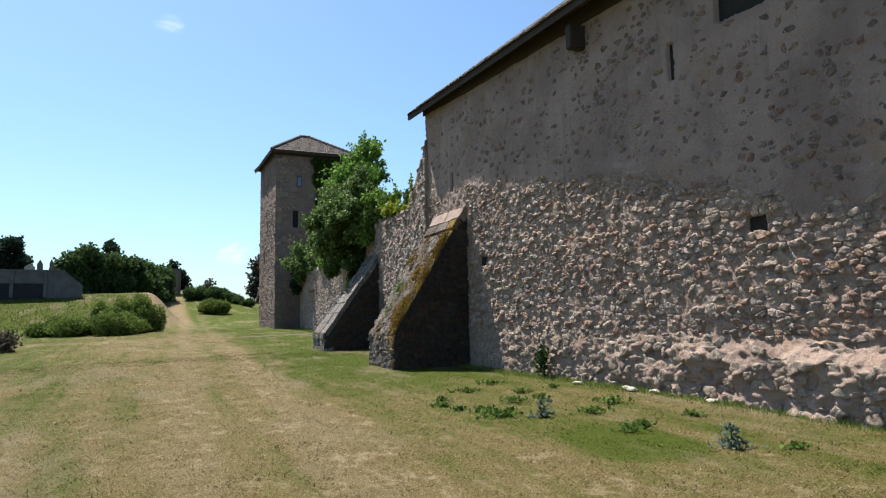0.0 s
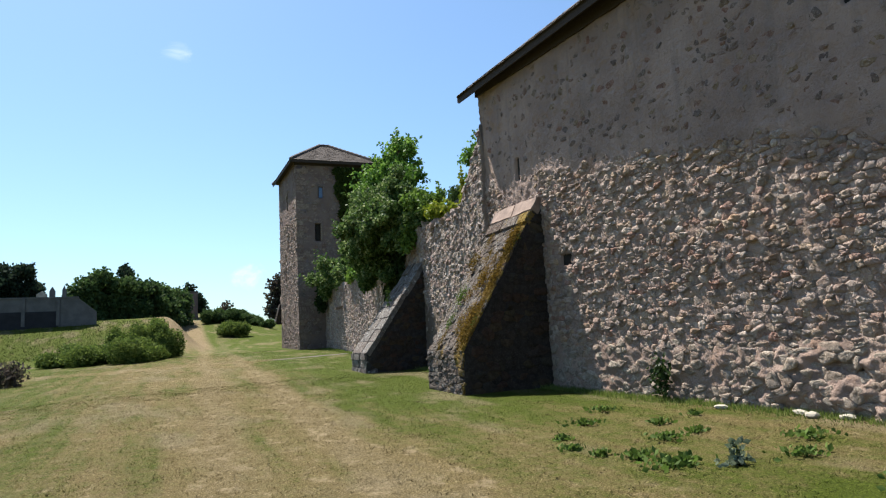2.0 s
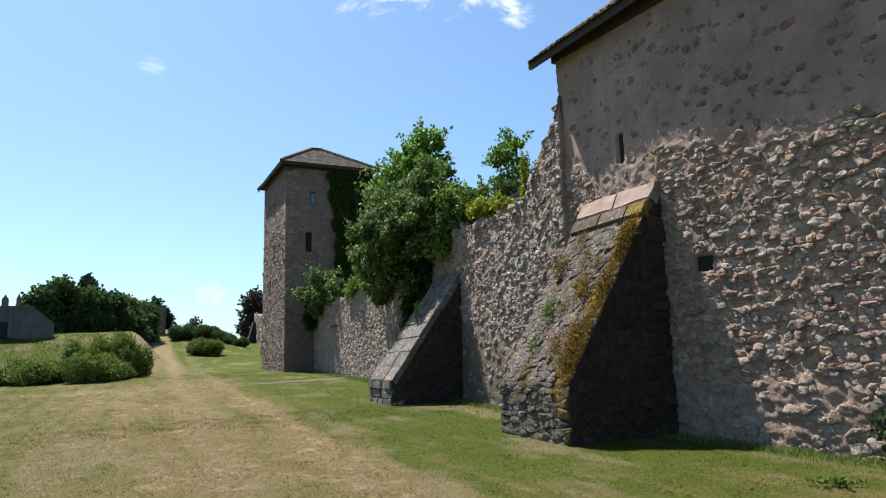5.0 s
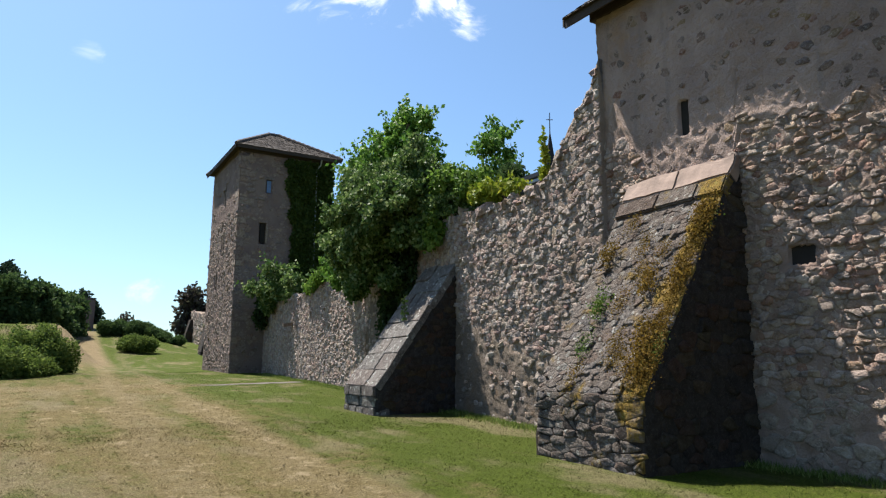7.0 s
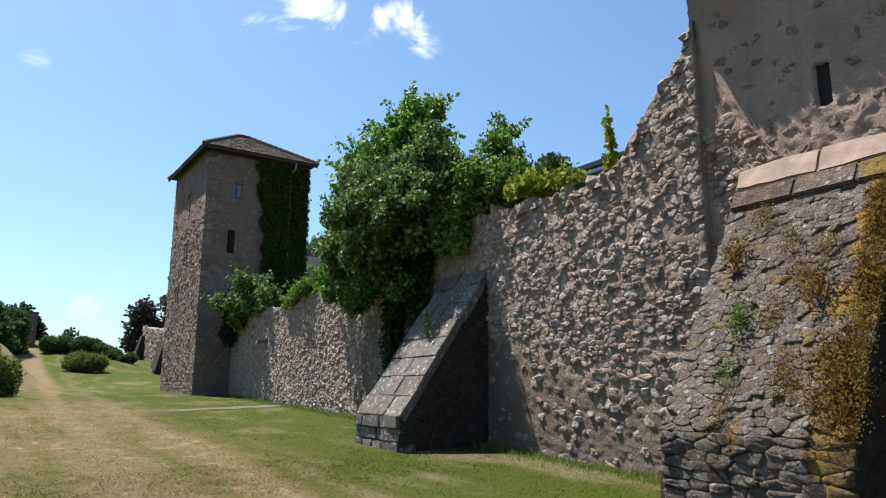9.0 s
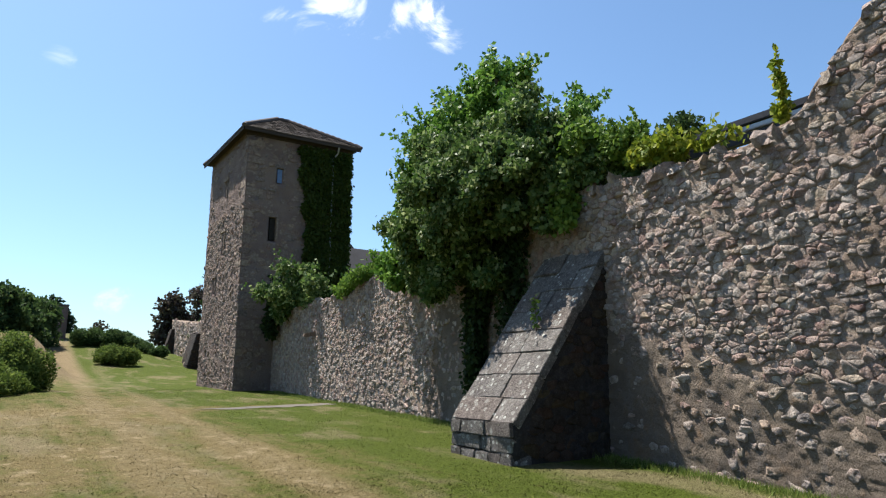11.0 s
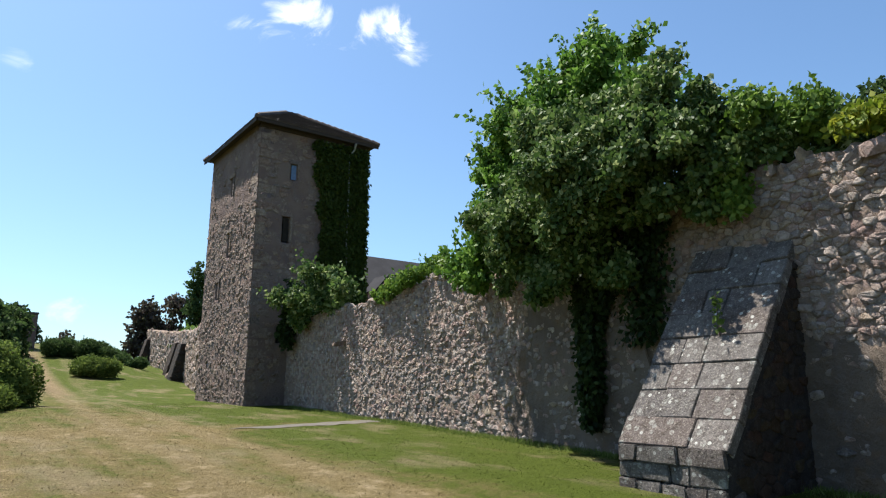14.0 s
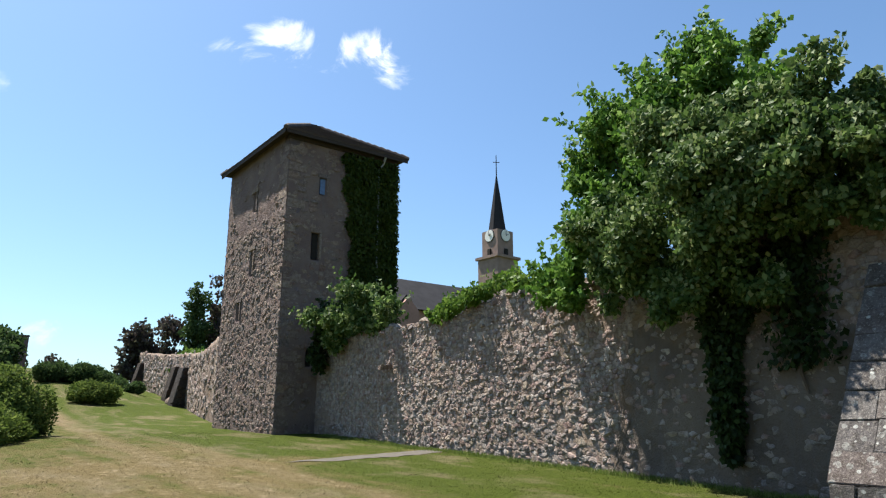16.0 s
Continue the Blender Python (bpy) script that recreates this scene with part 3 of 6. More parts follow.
def wall_sheet(surface, s0, s1, bottom, top, step, depth, rough, holes=()):
    """A wall with a rough face: a grid on surface(s, z), thickened by depth against its normal. holes: (s0, s1, z0, z1, recess)."""
    ns = max(2, int((s1 - s0) / step))
    cols = np.linspace(s0, s1, ns + 1)
    verts, faces, rows = [], [], None
    nz = max(2, int((max(top(s) - bottom(s) for s in cols)) / step))
    for s in cols:
        b, t = bottom(s), top(s)
        for j in range(nz + 1):
            z = b + (t - b) * j / nz
            p, n = surface(s, z)
            p, n = Vector(p), Vector(n)
            d = crag(p, rough)
            for h0, h1, g0, g1, r in holes:
                if h0 < s < h1 and g0 < z < g1:
                    d -= r
            verts.append(p + n * d)
    k = nz + 1
    for i in range(ns):
        for j in range(nz):
            faces.append((i * k + j, (i + 1) * k + j, (i + 1) * k + j + 1, i * k + j + 1))
    # top, back and ends
    n0 = len(verts)
    for i, s in enumerate(cols):
        p, n = surface(s, top(s))
        e = verts[i * k + nz] - Vector(n) * depth
        e.z += 0.04 * noise.noise(e * 3)
        verts.append(e)
        verts.append(Vector((e.x, e.y, bottom(s) - 0.1)))
    for i in range(ns):
        a, b = n0 + 2 * i, n0 + 2 * (i + 1)
        faces.append((i * k + nz, (i + 1) * k + nz, b, a))
        faces.append((a, b, b + 1, a + 1))
    for i in (0, ns):
        col = [i * k + j for j in range(nz + 1)]
        faces.append((*col, n0 + 2 * i, n0 + 2 * i + 1))
    return verts, faces


def polyline_surface(points):
    """A vertical surface over a line in plan that runs in y; s is y. The outward side is -x."""
    def surface(s, z):
        x = interp(s, [(y, x) for x, y in points])
        x2 = interp(s + 0.05, [(y, x) for x, y in points])
        x1 = interp(s - 0.05, [(y, x) for x, y in points])
        n = Vector((-0.1, x2 - x1, 0)).normalized()
        return Vector((x, s, z)), n
    return surface


# leaves
def leaf_mesh(name, spots, size, material, rng, flat=0.0, long=1.5, droop=0.3):
    """Many small folded leaves, one at each spot."""
    n = len(spots)
    spots = np.array(spots)
    ang = np.array([[rng.uniform(0, 2 * math.pi), rng.uniform(-1, 1), rng.uniform(0, 2 * math.pi), rng.uniform(0.6, 1.35)] for _ in range(n)])
    h = np.sqrt(1 - ang[:, 1] ** 2)
    a = np.c_[h * np.cos(ang[:, 0]), h * np.sin(ang[:, 0]), ang[:, 1] * (1 - flat) - droop]
    a /= np.linalg.norm(a, axis=1)[:, None]
    r = np.c_[np.cos(ang[:, 2]), np.sin(ang[:, 2]), 0.3 * np.sin(ang[:, 2] * 3)]
    b = np.cross(a, r)
    b /= np.linalg.norm(b, axis=1)[:, None] + 1e-9
    c = np.cross(a, b)
    s = (size * ang[:, 3])[:, None]
    v = np.empty((n, 4, 3))
    v[:, 0] = spots
    v[:, 1] = spots + s * (0.5 * long * a + 0.5 * b + 0.12 * c)
    v[:, 2] = spots + s * long * a
    v[:, 3] = spots + s * (0.5 * long * a - 0.5 * b + 0.12 * c)
    me = bpy.data.meshes.new(name)
    me.vertices.add(n * 4)
    me.vertices.foreach_set("co", v.reshape(-1))
    me.loops.add(n * 6)
    idx = np.arange(n)[:, None] * 4 + np.array([[0, 1, 2, 0, 2, 3]])
    me.loops.foreach_set("vertex_index", idx.reshape(-1))
    me.polygons.add(n * 2)
    me.polygons.foreach_set("loop_start", np.arange(n * 2) * 3)
    me.materials.append(material)
    me.update(calc_edges=True)
    me.validate()
    return me


def clump_spots(clumps, per, rng, shell=0.55):
    """Spots near the outside of many lumpy balls: (x, y, z, rx, ry, rz)."""
    out = []
    for x, y, z, rx, ry, rz in clumps:
        for _ in range(int(per * (rx * ry + ry * rz + rx * rz) / 3)):
            d = Vector((rng.gauss(0, 1), rng.gauss(0, 1), rng.gauss(0, 1))).normalized()
            k = shell + (1 - shell) * rng.random() ** 0.5
            k *= 1 + 0.35 * noise.noise(Vector((x, y, z)) + d * 2.2)
            out.append((x + d.x * rx * k, y + d.y * ry * k, z + d.z * rz * k))
    return out


def grow_twigs(spots, clumps, count, length, per, rng):
    """Sprays that stick out of the crown and make its outline uneven."""
    for _ in range(count):
        x, y, z, rx, ry, rz = rng.choice(clumps)
        d = Vector((rng.gauss(0, 1), rng.gauss(0, 1), abs(rng.gauss(0.3, 1)))).normalized()
        p = Vector((x + d.x * rx, y + d.y * ry, z + d.z * rz)) * 1.0
        g = (d + Vector((0, 0, 0.5))).normalized()
        ln = length * rng.uniform(0.5, 1.2)
        for i in range(per):
            k = i / per
            spots.append(tuple(p + g * ln * k + Vector((rng.gauss(0, 0.05), rng.gauss(0, 0.05), rng.gauss(0, 0.05) - 0.15 * k * k)) * (1.2 - 0.5 * k)))
    return spots


# ---- ground ----
def build_ground():
    def spread(lo, hi, step, far, grow=1.35):
        mid = list(np.arange(lo, hi + 1e-6, step))
        a, b, d = [], [], step
        while (a[-1] if a else lo) > -far:
            d *= grow
            a.append((a[-1] if a else lo) - d)
        d = step
        while (b[-1] if b else hi) < far:
            d *= grow
            b.append((b[-1] if b else hi) + d)
        return a[::-1] + mid + b
    xs, ys = spread(-12, 13, 0.35, 1600), spread(-4, 92, 0.4, 1600)
    verts = [(x, y, ground_z(x, y)) for y in ys for x in xs]
    n = len(xs)
    faces = [(j * n + i, j * n + i + 1, (j + 1) * n + i + 1, (j + 1) * n + i) for j in range(len(ys) - 1) for i in range(n - 1)]
    ob = new("ground", mesh_of("ground", verts, faces, m_ground, True))
    tagged(ob, "mown dry grass, straw-coloured with green patches along the wall", "ground", kind="structure")


build_ground()

# ---- the great building's wall ----
MAIN = [(8.35, -4.0), (6.80, 14.6), (6.76, 17.15)]
main_face = polyline_surface(MAIN)
EAVE = 7.15


def render_edge(s):
    """Height at which the flush render ends and bare rubble begins."""
    return interp(s, [(-4, 2.6), (5, 2.9), (7, 3.4), (9.5, 4.15), (12, 4.5), (14.6, 4.85), (14.75, 4.3), (15.9, 4.3), (16.4, 5.0), (17.1, 6.3)]) + 0.3 * noise.noise((s * 0.9, 5, 1)) + 0.22 * noise.noise((s * 2.7, 2, 1)) + 0.1 * noise.noise((s * 9.0, 2, 1))


def build_main_wall():
    wall = thing("wall_main", "tall rubble stone wall with weathered render above bare stonework", "wall", (7.2, 10, ground_z(7, 10)), kind="structure")
    def bottom(s):
        return ground_z(interp(s, [(y, x) for x, y in MAIN]), s) - 0.3
    def swell(s, z):
        """How far the footing stands out."""
        h = z - bottom(s)
        lump = 0.1 * noise.noise((s * 1.9, z * 2.6, 3.3)) + 0.07 * noise.noise((s * 4.5, z * 5.5, 8.1)) + 0.05 * noise.noise((s * 10, z * 12, 1.1))
        return (0.03 + 0.12 * smooth(11, 6, s) + lump * smooth(12.5, 8, s)) * smooth(1.3, 0.95, h) * smooth(14.6, 14.2, s)
    def low(s, z):
        p, n = main_face(s, z)
        return p + n * swell(s, z), n
    holes = [(8.13, 8.26, 5.37, 5.97, 0.3), (6.5, 7.3, 5.95, 6.45, 0.3), (15.42, 15.56, 4.85, 5.35, 0.25), (6.72, 6.96, 2.76, 2.96, 0.35), (13.84, 14.12, 2.86, 3.06, 0.3)]
    vs, fs = wall_sheet(low, -4, 17.1, bottom, lambda s: render_edge(s), 0.034, 0.8, 0.034, holes)
    under(new("rubble_core", mesh_of("rubble_core", vs, fs, m_mortar, True)), wall)
    def proud(s, z):
        p, n = main_face(s, z)
        return p + n * 0.016, n
    vs, fs = wall_sheet(proud, -4, 17.1, lambda s: render_edge(s) - 0.04, lambda s: EAVE + 0.4, 0.045, 0.8, 0.026, holes)
    ob = new("render_coat", mesh_of("render_coat", vs, fs, m_plaster, True))
    ob["label"] = "grey-brown weathered lime render"
    under(ob, wall)
    rng = random.Random(5)

    def in_rubble(s, z):
        if z > render_edge(s) - 0.03 or z < bottom(s) + 1.05 or any(a - 0.1 < s < b + 0.1 and c - 0.06 < z < d + 0.06 for a, b, c, d, _ in holes):
            return None, None
        return main_face(s, z)
    bed_rubble(wall, in_rubble, seed_field(3.5, 17.1, 0.4, 5.0, 0.125, 0.078, rng, 0.2, 0.17), m_stone, 0.026, rng, aspect=1.6, joint=1.1, rough=0.034, skip=0.03, cap=0.2, clip=lambda a, b: (min(a, 17.04), b), near=lambda p: 11.6 < p.y < 14.4 and p.z > 1.2)

    def foot(s, z):
        if z > bottom(s) + 1.2 or z < bottom(s):
            return None, None
        p, n = main_face(s, z)
        return p + n * swell(s, z), n
    bed_rubble(wall, foot, seed_field(3.0, 14.5, 0.0, 1.8, 0.15, 0.095, rng, 0.3, 0.25), m_footing, 0.018, rng, aspect=1.5, reach=0.8, joint=1.04, rough=0.05, skip=0.3, cap=0.24, near=lambda p: p.y > 7, name="footing_stone", limit=220, rest="footing_fill")

    def flush(s, z):
        if z < render_edge(s) + 0.1 or z > EAVE or rng.random() < 0.6 - 0.15 * smooth(12, 6, s) or any(a - 0.12 < s < b + 0.12 and c - 0.1 < z < d + 0.1 for a, b, c, d, _ in holes):
            return None, None
        p, n = main_face(s, z)
        return p + n * 0.018, n
    bed_rubble(wall, flush, seed_field(3.0, 17.0, 3.0, 7.1, 0.125, 0.09, rng, 0.4), m_flush, 0.007, rng, aspect=1.5, cap=0.14, skip=0.2, joint=0.85, rough=0.026, near=lambda p: 6 < p.y < 12 and p.z > 4.6, name="flush_stone", limit=150, rest="flush_fill")
    # dressed slit window and timber bracket
    for s0, s1, z0, z1, r in holes:
        x = main_face((s0 + s1) / 2, z0)[0].x
        # a near-black plate just behind the face paints the hole's inner shade
        part("recess", box((x + 0.035, s0 - 0.03, z0 - 0.03), (x + 0.07, s1 + 0.03, z1 + 0.03)), m_hollow, wall, "dark opening")
    return wall


build_main_wall()


def build_main_roof():
    roof = thing("roof_main", "long dark tiled roof with an overhanging timber eave", "roof", (7.5, 6, 7.2), kind="structure")
    def ex(y):
        return 6.39 + (17.45 - y) * 0.046
    slope = 0.8
    def plane_pt(y, u, up=0.0):
        return Vector((ex(y) + u, y, EAVE + 0.2 + slope * u + up))
    y0, y1 = -4.5, 17.45
    part("roof_deck", slab([plane_pt(y0, 0), plane_pt(y1, 0), plane_pt(y1, 6), plane_pt(y0, 6)], (0, 0, 0.06)), m_timber, roof)
    part("eave_board", slab([plane_pt(y0, -0.02, -0.12), plane_pt(y1, -0.02, -0.12), plane_pt(y1, -0.02, 0.075), plane_pt(y0, -0.02, 0.075)], (0.03, 0, 0)), m_timber, roof, "dark fascia board")
    part("verge_board", slab([plane_pt(y1, -0.03, -0.1), plane_pt(y1, 5.9, -0.1), plane_pt(y1, 5.9, 0.09), plane_pt(y1, -0.03, 0.09)], (0, 0.03, 0)), m_timber, roof)
    # rafter feet
    for i in range(22):
        y = y1 - 0.35 - i * 0.95
        bm = slab([plane_pt(y, 0.02, -0.13), plane_pt(y, 0.9, -0.13), plane_pt(y, 0.9, -0.005), plane_pt(y, 0.02, -0.005)], (0, 0.1, 0))
        part("rafter", bm, m_timber, roof)
    # tile courses: the lowest as single tiles, the others in one mesh
    tile = mesh_of("tile", [(0, -0.085, 0), (0, 0.085, 0), (0.36, 0.085, 0.0), (0.36, -0.085, 0), (-0.02, -0.08, 0.022), (-0.03, 0, 0.028), (-0.02, 0.08, 0.022), (0.36, 0.085, 0.02), (0.36, -0.085, 0.02)],
                   [(0, 1, 6, 5, 4), (4, 5, 6, 7, 8), (0, 4, 8, 3), (1, 2, 7, 6)], m_rooftile)
    rng = random.Random(3)
    tilt = math.atan(slope)
    for i in range(int((y1 - 1.5) / 0.175)):
        y = y1 - 0.09 - i * 0.175
        ob = new("tile", tile)
        ob.matrix_basis = Matrix.Translation(plane_pt(y, -0.05, 0.04 + rng.uniform(0, 0.012))) @ Matrix.Rotation(-tilt, 4, "Y") @ Matrix.Rotation(rng.uniform(-0.03, 0.03), 4, "Z")
        under(ob, roof)
    vs, fs = [], []
    for j in range(1, 24):
        for i in range(126):
            y = y1 - 0.09 - i * 0.175 - (0.0875 if j % 2 else 0)
            p = plane_pt(y, -0.05 + j * 0.22, 0.06 + rng.uniform(0, 0.012))
            m = Matrix.Translation(p) @ Matrix.Rotation(-tilt, 4, "Y")
            k = len(vs)
            vs += [m @ v.co for v in tile.vertices]
            fs += [tuple(k + q for q in f.vertices) for f in tile.polygons]
    tagged(under(new("tile_layer", mesh_of("tile_layer", vs, fs, m_rooftile)), roof), kind="stuff")
    # wall plate under the rafters
    a, b = main_face(-4, 7)[0], main_face(14.6, 7)[0]
    part("wall_plate", slab([(a.x - 0.07, -4, 7.12), (b.x - 0.07, 14.6, 7.14), (b.x - 0.1, 17.2, 7.3), (b.x - 0.1, 17.2, 7.5), (b.x - 0.07, 14.6, 7.44), (a.x - 0.07, -4, 7.44)], (0.2, 0, 0)), m_timber, roof, "dark wall plate beam")
    # a timber bracket under the eave
    p, n = main_face(10.3, 6.8)
    part("bracket", box((p.x - 0.34, 10.2, 6.62), (p.x + 0.15, 10.38, 7.08), 0.02), m_timber, roof, "stub of a timber beam under the eave")
    # the closed rest of the house
    gable = slab([(6.85, 17.1, 0.3), (16, 17.1, 0.3), (16, 17.1, 7.0), (11.5, 17.1, 11.2), (6.85, 17.1, 7.35)], (0, -0.5, 0))
    tagged(part("wall_gable", gable, m_plaster), "rendered gable wall of the great building", "wall", kind="structure")
    tagged(part("wall_behind", slab([(8.6, -4.0, -0.5), (16, -4.0, -0.5), (16, -4.0, 7.0), (11.5, -4, 11.0), (8.6, -4.0, 7.3)], (0, 0.5, 0)), m_plaster), "rendered end wall of the great building", "wall", kind="structure")


build_main_roof()

# ---- the lower town wall ----
LOW = [(6.68, 17.0), (6.95, 22.0), (7.6, 28.0), (8.38, 38.0), (8.65, 42.3)]
low_face = polyline_surface(LOW)


def low_top(s):
    z = interp(s, [(17.0, 6.55), (17.15, 6.35), (17.3, 6.1), (17.55, 5.95), (17.8, 5.65), (18.0, 5.42), (18.2, 5.2), (18.4, 5.02), (18.57, 4.92), (18.8, 4.82), (19.1, 4.79), (20, 4.85), (20.8, 4.87), (22, 4.98), (25, 4.8), (29, 4.65), (31, 4.8), (33.6, 4.5), (36, 4.55), (38, 4.62), (42.3, 4.4)])
    return z + 0.09 * noise.noise((s * 2.3, 0, 7.7)) + 0.05 * noise.noise((s * 7.0, 3, 1.1))


def build_low_wall():
    wall = thing("wall_low", "old rubble town wall with a ragged top and patchy mortar", "wall", (7.6, 28, 1.2), kind="structure")
    def bottom(s):
        return ground_z(interp(s, [(y, x) for x, y in LOW]), s) - 0.3
    vs, fs = wall_sheet(low_face, 17.0, 42.3, bottom, low_top, 0.045, 0.75, 0.03)
    under(new("rubble_core", mesh_of("rubble_core", vs, fs, m_lowmortar, True)), wall)
    rng = random.Random(11)

    def coat_top(s):
        """How high the remains of a brown mortar coat reach."""
        return interp(s, [(17.2, 1.5), (18.5, 2.0), (20.5, 2.5), (21.8, 2.9), (23.3, 3.2), (24.4, 4.2), (26.6, 4.3), (27.6, 3.8), (28.2, 1.4)]) + 0.35 * noise.noise((s * 1.1, 4, 2)) + 0.2 * noise.noise((s * 3.7, 1, 6))

    def coat_face(s, z):
        p, n = low_face(s, z)
        return p + n * (0.012 - 0.05 * smooth(coat_top(s) - 0.35, coat_top(s), z)), n
    vs, fs = wall_sheet(coat_face, 17.2, 28.2, bottom, coat_top, 0.05, 0.3, 0.022)
    coat = under(new("mortar_coat", mesh_of("mortar_coat", vs, fs, m_coat, True)), wall)
    coat["label"] = "worn brown mortar coat"

    def in_wall(s, z):
        if z > low_top(s) - 0.04 or z < bottom(s) + 0.2:
            return None, None
        # stretches that keep their old mortar coat
        bare = noise.noise((s * 0.35, z * 0.5, 2.0))
        if 17.2 < s < 28.2 and z < coat_top(s) - 0.1 and rng.random() < 0.5:
            return None, None
        if bare < -0.4 and rng.random() < 0.7:
            return None, None
        return low_face(s, z)
    bed_rubble(wall, in_wall, seed_field(17.05, 42.0, 0.6, 6.6, 0.13, 0.082, rng, 0.2, 0.17), m_lowstone, 0.024, rng, aspect=1.55, joint=1.08, rough=0.03, skip=0.04, cap=0.19, clip=lambda a, b: (max(a, 17.02), min(b, low_top(max(a, 17.02)))), near=lambda p: 17.4 < p.y < 19.6 and p.z > 2.2)

    def cope(s, z):
        p, n = low_face(s, low_top(s) - 0.05)
        return p + n * -0.1, Vector((-0.5, 0, 1)).normalized()
    spots, s = [], 17.1
    while s < 42:
        w = rng.uniform(0.16, 0.34)
        spots.append((s, 0, w / 2, rng.uniform(0.1, 0.2)))
        s += w
    lay_stones(wall, cope, spots, m_lowstone, 0.11, lambda p: p.y < 21, rng=rng, name="coping_stone", limit=60, rest="coping_fill")
    return wall


build_low_wall()


def build_spout():
    p, n = low_face(36.75, 3.35)
    t = thing("drain_spout", "short stone drain spout jutting from the town wall", "spout", (p.x, 36.75, 3.3))
    bm = slab([(p.x + 0.1, 36.66, 3.38), (p.x - 0.42, 36.66, 3.3), (p.x - 0.42, 36.84, 3.3), (p.x + 0.1, 36.84, 3.38)], (0, 0, 0.13))
    bmesh.ops.bevel(bm, geom=bm.edges[:], offset=0.02, segments=2, affect="EDGES", clamp_overlap=True)
    part("trough", bm, m_towerstone, t)


build_spout()


